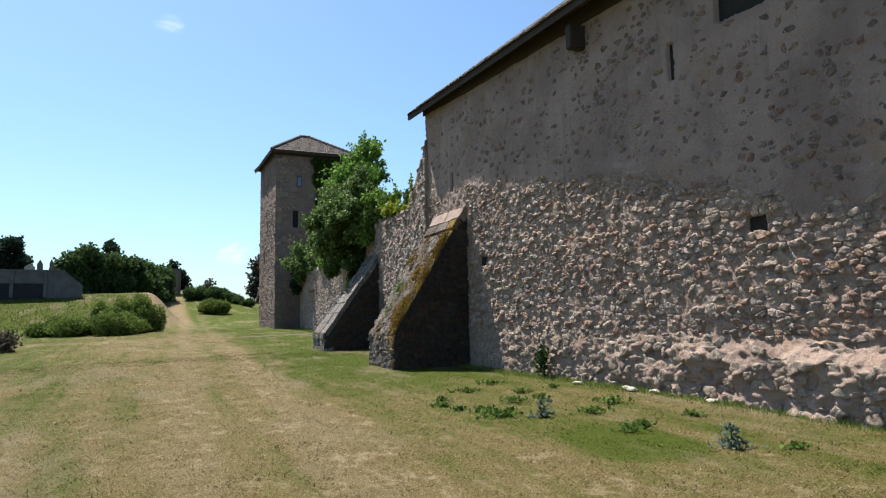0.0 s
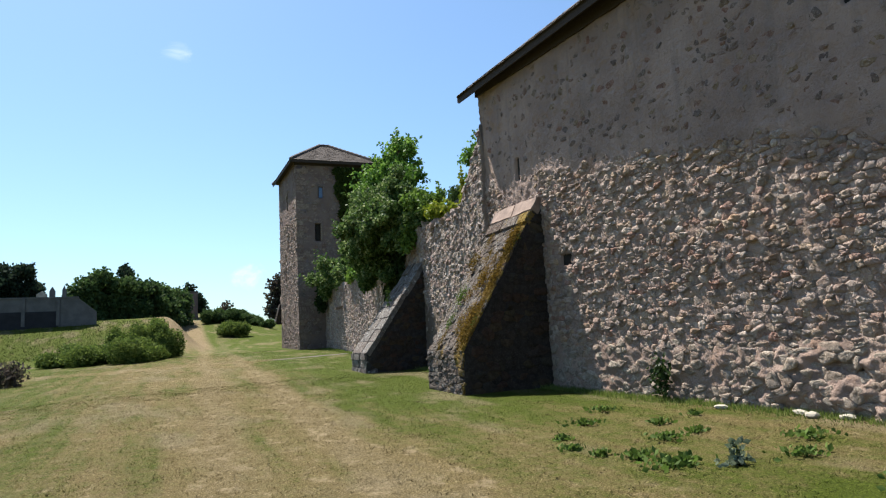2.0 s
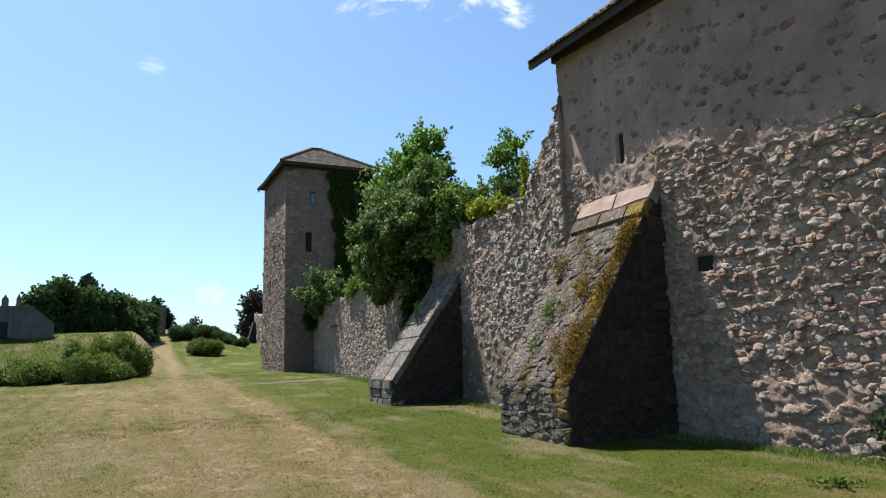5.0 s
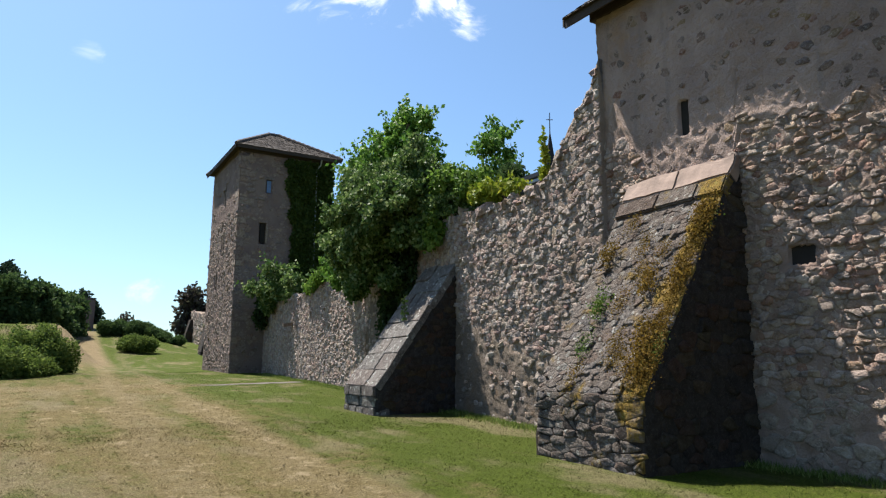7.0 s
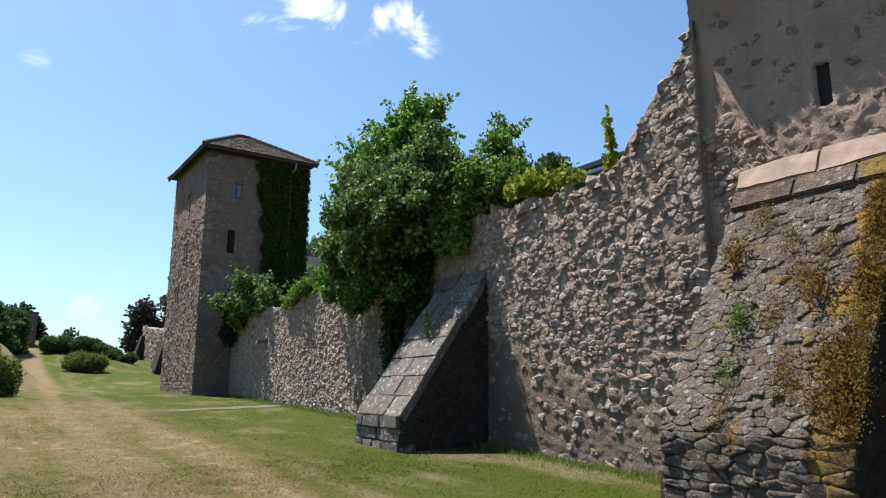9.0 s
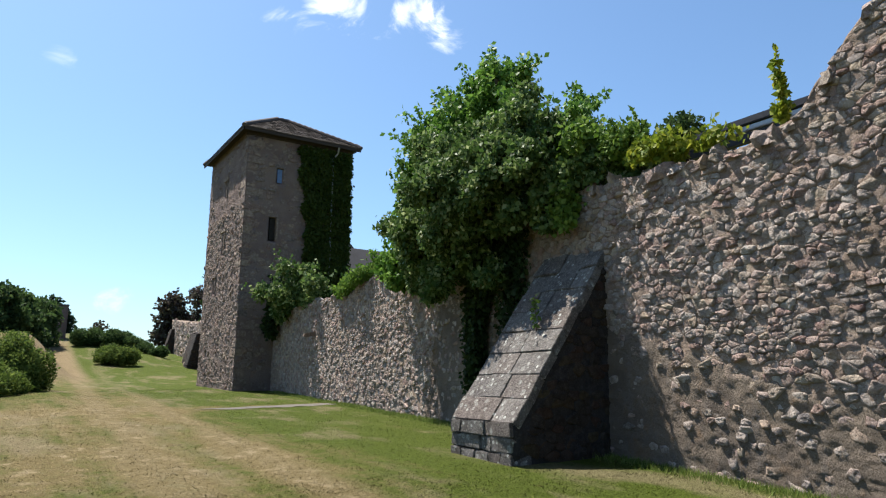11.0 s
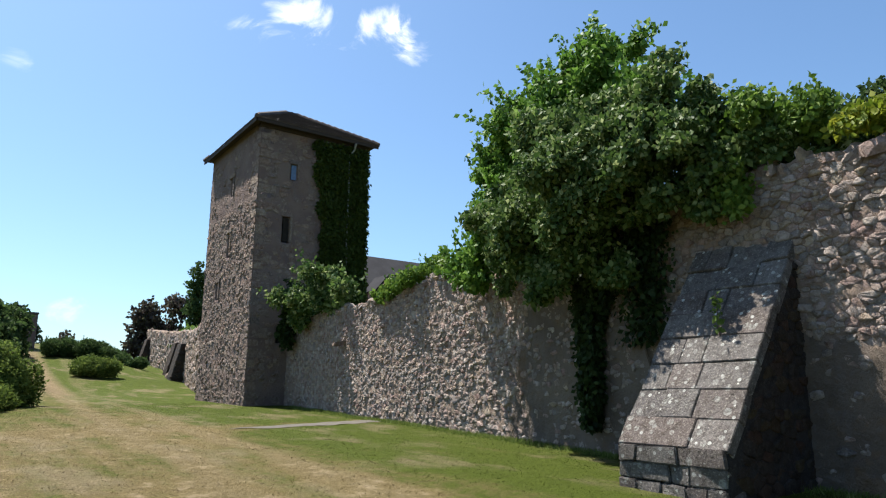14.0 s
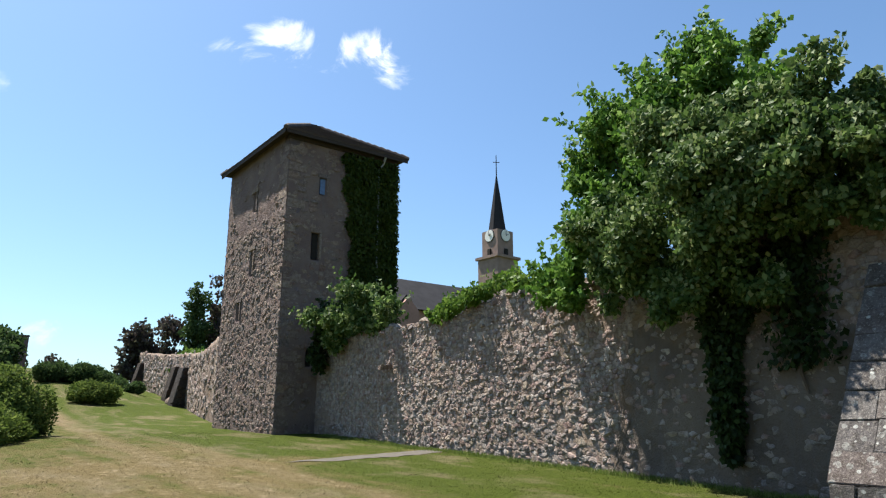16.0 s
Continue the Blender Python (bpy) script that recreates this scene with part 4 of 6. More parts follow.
# ---- buttresses ----
def build_buttress(name, label, y0, y1, x0, xw, kink, top, material, steps, group):
    """A sloping buttress: a plumb foot of blocks, then a slope up to the wall."""
    g = min(ground_z(x0, y0), ground_z(x0, y1)) - 0.25
    ob = thing(name, label, "buttress", (x0 + 0.6, (y0 + y1) / 2, g + 0.25), group)
    rng = random.Random(int(y0 * 10))
    # core, its faces cut fine and roughened
    bm = slab([(x0 + 0.03, y0, g), (xw + 0.5, y0, g), (xw + 0.5, y0, top - 0.05), (xw, y0, top - 0.05), (x0 + 0.03, y0, kink - 0.04)], (0, y1 - y0, 0))
    bmesh.ops.triangulate(bm, faces=bm.faces)
    for _ in range(4):
        bmesh.ops.subdivide_edges(bm, edges=[e for e in bm.edges if e.calc_length() > 0.16], cuts=1)
        bmesh.ops.triangulate(bm, faces=bm.faces)
    bm.normal_update()
    for v in bm.verts:
        v.co += v.normal * (0.035 * noise.noise(v.co * 2.0) + 0.03 * noise.noise(v.co * 6.0))
    core = part("core", bm, m_shadestone, ob, "", True)
    # upward faces take the lighter stone; the rest keep the painted-in shade
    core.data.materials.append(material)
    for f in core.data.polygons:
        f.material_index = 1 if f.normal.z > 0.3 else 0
    # side stones, facing the walker, in the shade-darkened stone
    def side(s, z):
        lim = x0 + 0.12 + max(0, (z - kink)) * (xw - x0) / (top - kink)
        if s < lim + 0.1 or z > top - 0.3 or z < g + 0.2 or rng.random() < 0.12:
            return None, None
        return Vector((s, y0, z)), Vector((0, -1, 0))
    bed_rubble(ob, side, seed_field(x0, xw, g + 0.1, top, 0.2, 0.13, rng, 0.1, 0.2), m_shadestone, 0.025, rng, aspect=1.5, joint=1.1, cap=0.22, near=lambda p: True, name="side_stone", limit=260, clip=lambda a, b: (max(a, x0 + 0.08 + max(0, b - kink) * (xw - x0) / (top - kink)), b))
    # the plumb foot: rough rubble, or blocks
    def foot(s, z):
        return Vector((x0 + 0.02, s, z)), Vector((-1, 0, 0))
    if not steps:
        bed_rubble(ob, foot, seed_field(y0 + 0.06, y1 - 0.05, g + 0.05, kink - 0.02, 0.24, 0.085, rng, 0.12, 0.12), material, 0.016, rng, aspect=2.6, joint=1.1, cap=0.26, near=lambda p: True, name="foot_stone", clip=lambda a, b: (min(max(a, y0 + 0.01), y1 - 0.01), min(b, kink)))
    z = g
    h = (kink - g) / 4
    for r in range(4 if steps else 0):
        y = y0
        while y < y1 - 0.05:
            w = rng.uniform(0.2, 0.6)
            e = min(y + w, y1)
            if y1 - e < 0.2:
                e = y1
            bm = box((x0 - rng.uniform(0.0, 0.04), y + 0.004, z + 0.004), (x0 + 0.35, e - 0.004, z + h - 0.004), 0.014)
            for v in bm.verts:
                v.co += Vector((noise.noise(v.co * 3.3), noise.noise(v.co * 3.3 + Vector((9, 0, 0))), noise.noise(v.co * 3.3 + Vector((0, 9, 0))))) * 0.05
            part("foot_block", bm, m_ashlar, ob)
            y = e
        z += h
    # slabs on the slope
    along = Vector((xw - x0, 0, top - kink))
    up = Vector((-(top - kink), 0, xw - x0)).normalized()
    base = Vector((x0 - 0.01, 0, kink))
    n = steps or 1
    for r in range(steps):
        a, b = base + along * (r / n), base + along * ((r + 1) / n)
        y = y0 - 0.03
        while y < y1 - 0.02:
            w = rng.uniform(0.28, 0.75)
            e = min(y + w, y1 + 0.02)
            if y1 - e < 0.25:
                e = y1 + 0.02
            lift = up * rng.uniform(-0.02, 0.015)
            q = a + along.normalized() * 0.003
            t = b - along.normalized() * 0.003
            bm = slab([Vector((q.x, y + 0.003, q.z)) + lift, Vector((q.x, e - 0.003, q.z)) + lift, Vector((t.x, e - 0.003, t.z)) + lift, Vector((t.x, y + 0.003, t.z)) + lift], -up * 0.14)
            bmesh.ops.bevel(bm, geom=bm.edges[:], offset=0.009, segments=2, affect="EDGES", clamp_overlap=True)
            for v in bm.verts:
                v.co += Vector((noise.noise(v.co * 2.7), noise.noise(v.co * 2.7 + Vector((9, 0, 0))), noise.noise(v.co * 2.7 + Vector((0, 9, 0))))) * 0.022
            part("slope_slab", bm, m_ashlar, ob)
            y = e
    return ob, base, along, up


b1 = build_buttress("buttress", "steep mossy stone buttress with a pink sandstone cap", 14.68, 16.5, 4.88, 6.72, 1.36, 4.3, m_mossy, 0, "buttresses")
b2 = build_buttress("buttress", "sloping buttress faced with grey lichen-spotted slabs", 21.8, 23.25, 5.08, 7.0, 1.3, 3.95, m_ashlar, 8, "buttresses")


def finish_mossy_buttress():
    ob, base, along, up = b1
    rng = random.Random(8)
    # cap of two long stones at the head
    for y0, y1 in ((14.65, 15.55), (15.555, 16.53)):
        a, b = base + along * 0.915, base + along * 1.015
        bm = slab([Vector((a.x, y0, a.z)) + up * 0.02, Vector((a.x, y1, a.z)) + up * 0.02, Vector((b.x, y1, b.z)) + up * 0.03, Vector((b.x, y0, b.z)) + up * 0.03], -up * 0.2)
        bmesh.ops.bevel(bm, geom=bm.edges[:], offset=0.02, segments=2, affect="EDGES", clamp_overlap=True)
        bmesh.ops.subdivide_edges(bm, edges=[e for e in bm.edges if e.calc_length() > 0.15], cuts=5, use_grid_fill=True)
        for v in bm.verts:
            v.co += Vector((noise.noise(v.co * 4), noise.noise(v.co * 4 + Vector((9, 0, 0))), noise.noise(v.co * 4 + Vector((0, 9, 0))))) * 0.03
        part("cap_stone", bm, m_cap, ob, "pink sandstone cap")
    # a paler course below the cap
    for y0, y1 in ((14.66, 15.1), (15.105, 15.75), (15.755, 16.51)):
        a, b = base + along * 0.83, base + along * 0.91
        bm = slab([Vector((a.x, y0, a.z)) + up * 0.02, Vector((a.x, y1, a.z)) + up * 0.02, Vector((b.x, y1, b.z)) + up * 0.025, Vector((b.x, y0, b.z)) + up * 0.025], -up * 0.15)
        bmesh.ops.bevel(bm, geom=bm.edges[:], offset=0.018, segments=2, affect="EDGES", clamp_overlap=True)
        for v in bm.verts:
            v.co += Vector((noise.noise(v.co * 3), noise.noise(v.co * 3 + Vector((9, 0, 0))), noise.noise(v.co * 3 + Vector((0, 9, 0))))) * 0.015
        part("course_stone", bm, m_mossy, ob)
    # rough stones bedded on the slope
    def on_slope(s, z):
        p = base + along.normalized() * z - up * 0.03
        return Vector((p.x, s, p.z)), up
    bed_rubble(ob, on_slope, seed_field(14.72, 16.47, 0.06, 2.9, 0.12, 0.07, rng, 0.2, 0.3), m_mossy, 0.011, rng, aspect=1.6, joint=1.12, skip=0.12, cap=0.16, clip=lambda a, b: (min(max(a, 14.67), 16.51), min(max(b, 0.02), 2.95)), near=lambda p: True, name="slope_stone", limit=290)


finish_mossy_buttress()


# ---- the tower ----
TX0, TX1, TY0, TY1, TZ = 7.1, 11.86, 42.15, 48.1, 12.1


def build_tower():
    tower = thing("tower", "square stone watchtower with slit windows and a low tiled hip roof", "tower", (9.4, 45, 1.5))
    g = 1.0
    rng = random.Random(21)

    def front(s, z):
        return Vector((s, TY0, z)), Vector((0, -1, 0))

    def left(s, z):
        return Vector((TX0, s, z)), Vector((-1, 0, 0))
    slits_front = [(8.43, 8.68, 10.2, 10.85, 0.2), (8.22, 8.48, 7.65, 8.65, 0.35), (8.2, 8.42, 3.7, 4.35, 0.3)]
    slits_left = [(45.0, 45.3, 9.95, 10.75, 0.35), (44.95, 45.25, 7.35, 8.35, 0.35), (46.0, 46.35, 5.7, 6.4, 0.35)]
    for name, f, s0, s1, holes in (("front_wall", front, TX0, TX1, slits_front), ("side_wall", left, TY0, TY1, slits_left)):
        vs, fs = wall_sheet(f, s0, s1, lambda s: g, lambda s: TZ + 0.3, 0.075, 0.6, 0.022, holes)
        under(new(name, mesh_of(name, vs, fs, m_towermortar, True)), tower)
    part("back_wall", box((TX0 + 0.05, TY1 - 0.6, g), (TX1, TY1, TZ + 0.3)), m_towermortar, tower)
    part("far_wall", box((TX1 - 0.6, TY0 + 0.05, g), (TX1 - 0.01, TY1 - 0.62, TZ + 0.3)), m_towermortar, tower)

    def clear(holes, s, z):
        return not any(a - 0.15 < s < b + 0.15 and c - 0.1 < z < d + 0.1 for a, b, c, d, _ in holes)

    def st_left(s, z):
        if z > TZ or s < TY0 + 0.1 or s > TY1 - 0.1 or not clear(slits_left, s, z) or (z > 9.2 and rng.random() < 0.75):
            return None, None
        return left(s, z)

    def st_front(s, z):
        if z > TZ or s < TX0 + 0.1 or s > TX1 - 0.1 or not clear(slits_front, s, z) or rng.random() < 0.35:
            return None, None
        return front(s, z)
    bed_rubble(tower, st_left, seed_field(TY0, TY1, 1.3, TZ, 0.24, 0.13, rng, 0.2, 0.14), m_towerstone, 0.018, rng, cap=0.2, rough=0.022, near=lambda p: p.z < 4.2, limit=220)
    bed_rubble(tower, st_front, seed_field(TX0, TX1, 1.2, TZ, 0.28, 0.16, rng, 0.2, 0.14), m_towerstone, 0.014, rng, aspect=1.6, cap=0.24, near=lambda p: p.z < 3.4, limit=80)
    # corner stones
    z, k = 1.2, 0
    while z < TZ - 0.3:
        h = rng.uniform(0.28, 0.45)
        a, b = (0.75, 0.42) if k % 2 else (0.42, 0.75)
        bm = box((TX0 - 0.012, TY0 - 0.012, z + 0.01), (TX0 + a, TY0 + b, z + h - 0.01), 0.03)
        for v in bm.verts:
            v.co += Vector((noise.noise(v.co * 3), noise.noise(v.co * 3 + Vector((7, 0, 0))), 0)) * 0.03
        part("corner_stone", bm, m_towerstone, tower)
        z, k = z + h, k + 1
    # windows: recess shade painted as near-black plates, with dressed edges
    for s0, s1, z0, z1, r in slits_front:
        blue = z0 > 10
        part("shutter" if blue else "recess", box((s0 + 0.02, TY0 + 0.06 if blue else TY0 + 0.1, z0 + 0.02), (s1 - 0.02, TY0 + 0.09 if blue else TY0 + 0.14, z1 - 0.02)), m_blue if blue else m_hollow, tower, "blue painted shutter" if blue else "dark slit window")
        part("lintel", box((s0 - 0.12, TY0 - 0.04, z1), (s1 + 0.12, TY0 + 0.15, z1 + 0.16), 0.015), m_towerstone, tower)
        part("jamb", box((s1 + 0.005, TY0 - 0.035, z0), (s1 + 0.1, TY0 + 0.15, z1), 0.012), m_towerstone, tower)
    for s0, s1, z0, z1, r in slits_left:
        part("recess", box((TX0 + 0.06, s0 + 0.02, z0 + 0.02), (TX0 + 0.1, s1 - 0.02, z1 - 0.02)), m_hollow, tower, "dark slit window")
        part("lintel", box((TX0 - 0.06, s0 - 0.2, z1), (TX0 + 0.15, s1 + 0.2, z1 + 0.17), 0.015), m_towerstone, tower)
        part("jamb", box((TX0 - 0.05, s0 - 0.12, z0), (TX0 + 0.15, s0 - 0.005, z1), 0.012), m_towerstone, tower)
    # roof
    o, ez, rz = 0.34, 12.34, 14.15
    c = [Vector((TX0 - o, TY0 - o, ez)), Vector((TX1 + o, TY0 - o, ez)), Vector((TX1 + o, TY1 + o, ez)), Vector((TX0 - o, TY1 + o, ez))]
    r0, r1 = Vector((9.2, 45.0, rz)), Vector((9.75, 45.0, rz))
    roof = under(new("roof"), tower)
    roof["label"] = "low hip roof of brown clay tiles"
    bm = bmesh.new()
    vs = [bm.verts.new(p) for p in (*c, r0, r1)]
    for f in ((0, 1, 5, 4), (1, 2, 5), (2, 3, 4, 5), (3, 0, 4), (3, 2, 1, 0)):
        bm.faces.new([vs[i] for i in f])
    bmesh.ops.recalc_face_normals(bm, faces=bm.faces)
    part("roof_deck", bm, m_timber, roof)
    # courses of tiles on each slope
    for a, b, p, q in ((c[0], c[1], r0, r1), (c[3], c[0], r0, r0), (c[1], c[2], r1, r1), (c[2], c[3], r1, r0)):
        n = ((b - a).cross(p - a)).normalized()
        if n.z < 0:
            n = -n
        verts, faces, rows = [], [], 14
        for j in range(rows):
            k0, k1 = j / rows, min(1, (j + 1.15) / rows)
            e0, e1 = a.lerp(p, k0), b.lerp(q, k0)
            t0, t1 = a.lerp(p, k1), b.lerp(q, k1)
            m = max(1, int((e1 - e0).length / 0.19))
            for i in range(m):
                l0, l1 = i / m, (i + 1) / m
                jit = n * rng.uniform(0.0, 0.012)
                pts = [e0.lerp(e1, l0 + 0.02 / m), e0.lerp(e1, l1 - 0.02 / m), t0.lerp(t1, l1), t0.lerp(t1, l0)]
                w = len(verts)
                verts += [pts[0] + n * 0.05 + jit, pts[1] + n * 0.05 + jit, pts[2] + n * 0.02, pts[3] + n * 0.02, pts[0] + n * 0.01, pts[1] + n * 0.01]
                faces += [(w, w + 1, w + 2, w + 3), (w + 4, w + 5, w + 1, w)]
        tagged(under(new("tile_layer", mesh_of("tile_layer", verts, faces, m_towertile)), roof), kind="stuff")
    # ridge and hip tiles
    hip = tube([(-0.18, 0, 0.0), (0.18, 0, 0.02)], [0.1, 0.12], 8)
    me = bpy.data.meshes.new("hip_tile")
    hip.to_mesh(me)
    hip.free()
    me.materials.append(m_towertile)
    for a, b in ((c[0], r0), (c[1], r1), (c[3], r0), (c[2], r1), (r0, r1)):
        n = max(2, int((b - a).length / 0.33))
        for i in range(n):
            p = a.lerp(b, (i + 0.5) / n) + Vector((0, 0, 0.035))
            ob = new("hip_tile", me)
            ob.matrix_basis = Matrix.Translation(p) @ (b - a).to_track_quat("X", "Z").to_matrix().to_4x4()
            under(ob, roof)
    # boxed eaves
    for i, (a, b) in enumerate(((c[0], c[1]), (c[3], c[0]))):
        d = Vector((0, 0, -0.14))
        part("eave_board", slab([a, b, b + d, a + d], Vector((0, 0.04, 0)) if i == 0 else Vector((0.04, 0, 0))), m_timber, roof)
    part("wall_plate", box((TX0 - 0.06, TY0 - 0.07, TZ + 0.02), (TX1, TY0 + 0.1, TZ + 0.2), 0.01), m_timber, tower)
    # downpipe on the shaded face
    part("downpipe", tube([(11.1, TY0 - 0.36, 12.2), (11.1, TY0 - 0.2, 11.95), (10.95, TY0 - 0.1, 11.7), (10.95, TY0 - 0.1, 5.2)], [0.045, 0.045, 0.045, 0.045], 8), m_zinc, tower, "grey zinc downpipe")
    return tower


build_tower()

# ---- far wall beyond the tower ----
FAR = [(7.5, 47.8), (9.6, 57), (11.9, 69), (12.6, 77), (13.3, 86)]
far_face = polyline_surface(FAR)


def far_top(s):
    return interp(s, [(47.8, 5.85), (57, 5.55), (60, 5.55), (69, 6.2), (77, 6.8), (86, 7.6)]) + 0.12 * noise.noise((s * 1.7, 5, 0))


def build_far_wall():
    wall = thing("wall_far", "far stretch of rubble town wall with a worn top", "wall", (11, 65, 3), kind="structure")
    bottom = lambda s: ground_z(interp(s, [(y, x) for x, y in FAR]), s) - 0.4
    vs, fs = wall_sheet(far_face, 47.8, 86, bottom, far_top, 0.25, 0.7, 0.06)
    under(new("rubble_core", mesh_of("rubble_core", vs, fs, m_lowmortar, True)), wall)
    rng = random.Random(31)

    def in_wall(s, z):
        if z > far_top(s) - 0.05 or z < bottom(s) + 0.3 or (s < 58 and rng.random() < 0.6):
            return None, None
        return far_face(s, z)
    bed_rubble(wall, in_wall, seed_field(48, 86, 1.4, 7.5, 0.36, 0.26, rng), m_lowstone, 0.05, rng, reach=0.9, cap=0.3)
    for y in (64.5, 69.3, 83.5):
        x = interp(y, [(b, a) for a, b in FAR])
        z0, z1 = ground_z(x, y), far_top(y) - 0.8
        ob = thing("buttress", "small dark stone buttress on the far wall", "buttress", (x - 0.5, y, z0), "buttresses of the far wall")
        bm = slab([(x - 0.85, y, z0 - 0.3), (x + 0.2, y, z0 - 0.3), (x + 0.2, y, z1), (x - 0.3, y, z1), (x - 0.8, y, z0 + 0.35)], (0, 1.1, 0))
        bmesh.ops.bevel(bm, geom=bm.edges[:], offset=0.05, segments=1, affect="EDGES")
        # core and side stones here also carry shade in their dark colour
        part("core", bm, m_shadestone, ob)
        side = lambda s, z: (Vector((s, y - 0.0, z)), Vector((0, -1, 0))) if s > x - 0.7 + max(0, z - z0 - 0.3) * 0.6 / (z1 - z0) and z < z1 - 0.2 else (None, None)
        bed_rubble(ob, side, seed_field(x - 1.1, x + 0.1, z0, z1, 0.34, 0.26, rng), m_shadestone, 0.04, rng, reach=0.9, cap=0.3, near=lambda p: True, name="side_stone", limit=40)
    ob = thing("field_stone", "loose weathered stone in the grass", "stone", (11.0, 67, ground_z(11, 67)))
    part("rock", (lambda b: (bmesh.ops.scale(b, vec=(0.5, 0.6, 0.35), verts=b.verts), bmesh.ops.translate(b, vec=(11.0, 67, ground_z(11, 67) + 0.15), verts=b.verts), b)[2])(rock_bm(4)), m_towerstone, ob, "", True)


def rock_bm(seed):
    bm = bmesh.new()
    bmesh.ops.create_icosphere(bm, subdivisions=2, radius=1)
    for v in bm.verts:
        v.co *= 1 + 0.4 * noise.noise(v.co * 1.2 + Vector((seed * 5.0, 0, 0)))
    return bm


build_far_wall()


# ---- trees and shrubs on the wall ----
def plant(name, label, category, at, group=""):
    return thing(name, label, category, at, group)


def leaves(parent, spots, size, material, seed, name="crown", label="", **kw):
    ob = new(name, leaf_mesh(name, spots, size, material, random.Random(seed), **kw))
    if label:
        ob["label"] = label
    return under(ob, parent)


def build_wall_tree():
    """The tree that leans over the wall, with its limbs."""
    rng = random.Random(41)
    t = plant("tree", "leafy plum tree leaning out over the old wall", "tree", (8.0, 26.3, 4.2))
    limbs = [[(8.1, 26.4, 3.8), (8.0, 26.4, 5.4), (7.8, 26.3, 6.9), (7.75, 26.0, 7.9), (7.75, 25.85, 8.5)], [(8.0, 26.4, 5.4), (7.6, 27.2, 6.3), (7.35, 27.6, 6.8), (7.2, 27.9, 7.0)], [(7.85, 26.3, 6.6), (7.65, 25.7, 7.7), (7.6, 25.4, 8.3)], [(7.9, 26.4, 5.2), (7.2, 27.4, 5.5), (7.0, 28.3, 5.0)]]
    part("trunk", tube(limbs[0], [0.17, 0.14, 0.1, 0.06, 0.02]), m_bark, t)
    for l in limbs[1:]:
        part("limb", tube(l, [0.09, 0.07, 0.045, 0.02][:len(l)]), m_bark, t)
    clumps = []
    for x, y, z, r in ((7.75, 25.8, 8.35, 0.42), (7.65, 26.3, 8.05, 0.5), (7.65, 25.2, 8.1, 0.38), (7.6, 26.8, 7.6, 0.5), (7.5, 25.9, 7.5, 0.6), (7.6, 24.8, 7.3, 0.5), (7.4, 24.3, 6.8, 0.5), (7.4, 27.2, 7.2, 0.5), (7.3, 27.7, 7.0, 0.42), (7.15, 28.1, 6.7, 0.36), (7.3, 26.9, 6.8, 0.7), (7.2, 27.4, 6.2, 0.6), (7.2, 26.3, 6.8, 0.75), (7.0, 27.9, 5.7, 0.48), (6.95, 27.2, 5.6, 0.7), (7.0, 28.2, 5.1, 0.48), (7.0, 28.6, 4.7, 0.4), (7.0, 28.4, 4.35, 0.35), (7.3, 29.2, 4.6, 0.28)):
        for _ in range(5):
            clumps.append((x + rng.gauss(0, 0.3 * r), y + rng.gauss(0, 0.5 * r), z + rng.gauss(0, 0.45 * r), r * rng.uniform(0.35, 0.7), r * rng.uniform(0.35, 0.7), r * rng.uniform(0.3, 0.6)))
    spots = clump_spots(clumps, 3800, rng, 0.3)
    grow_twigs(spots, clumps, 320, 0.62, 26, rng)
    leaves(t, spots, 0.085, m_leaf, 42)
    return t


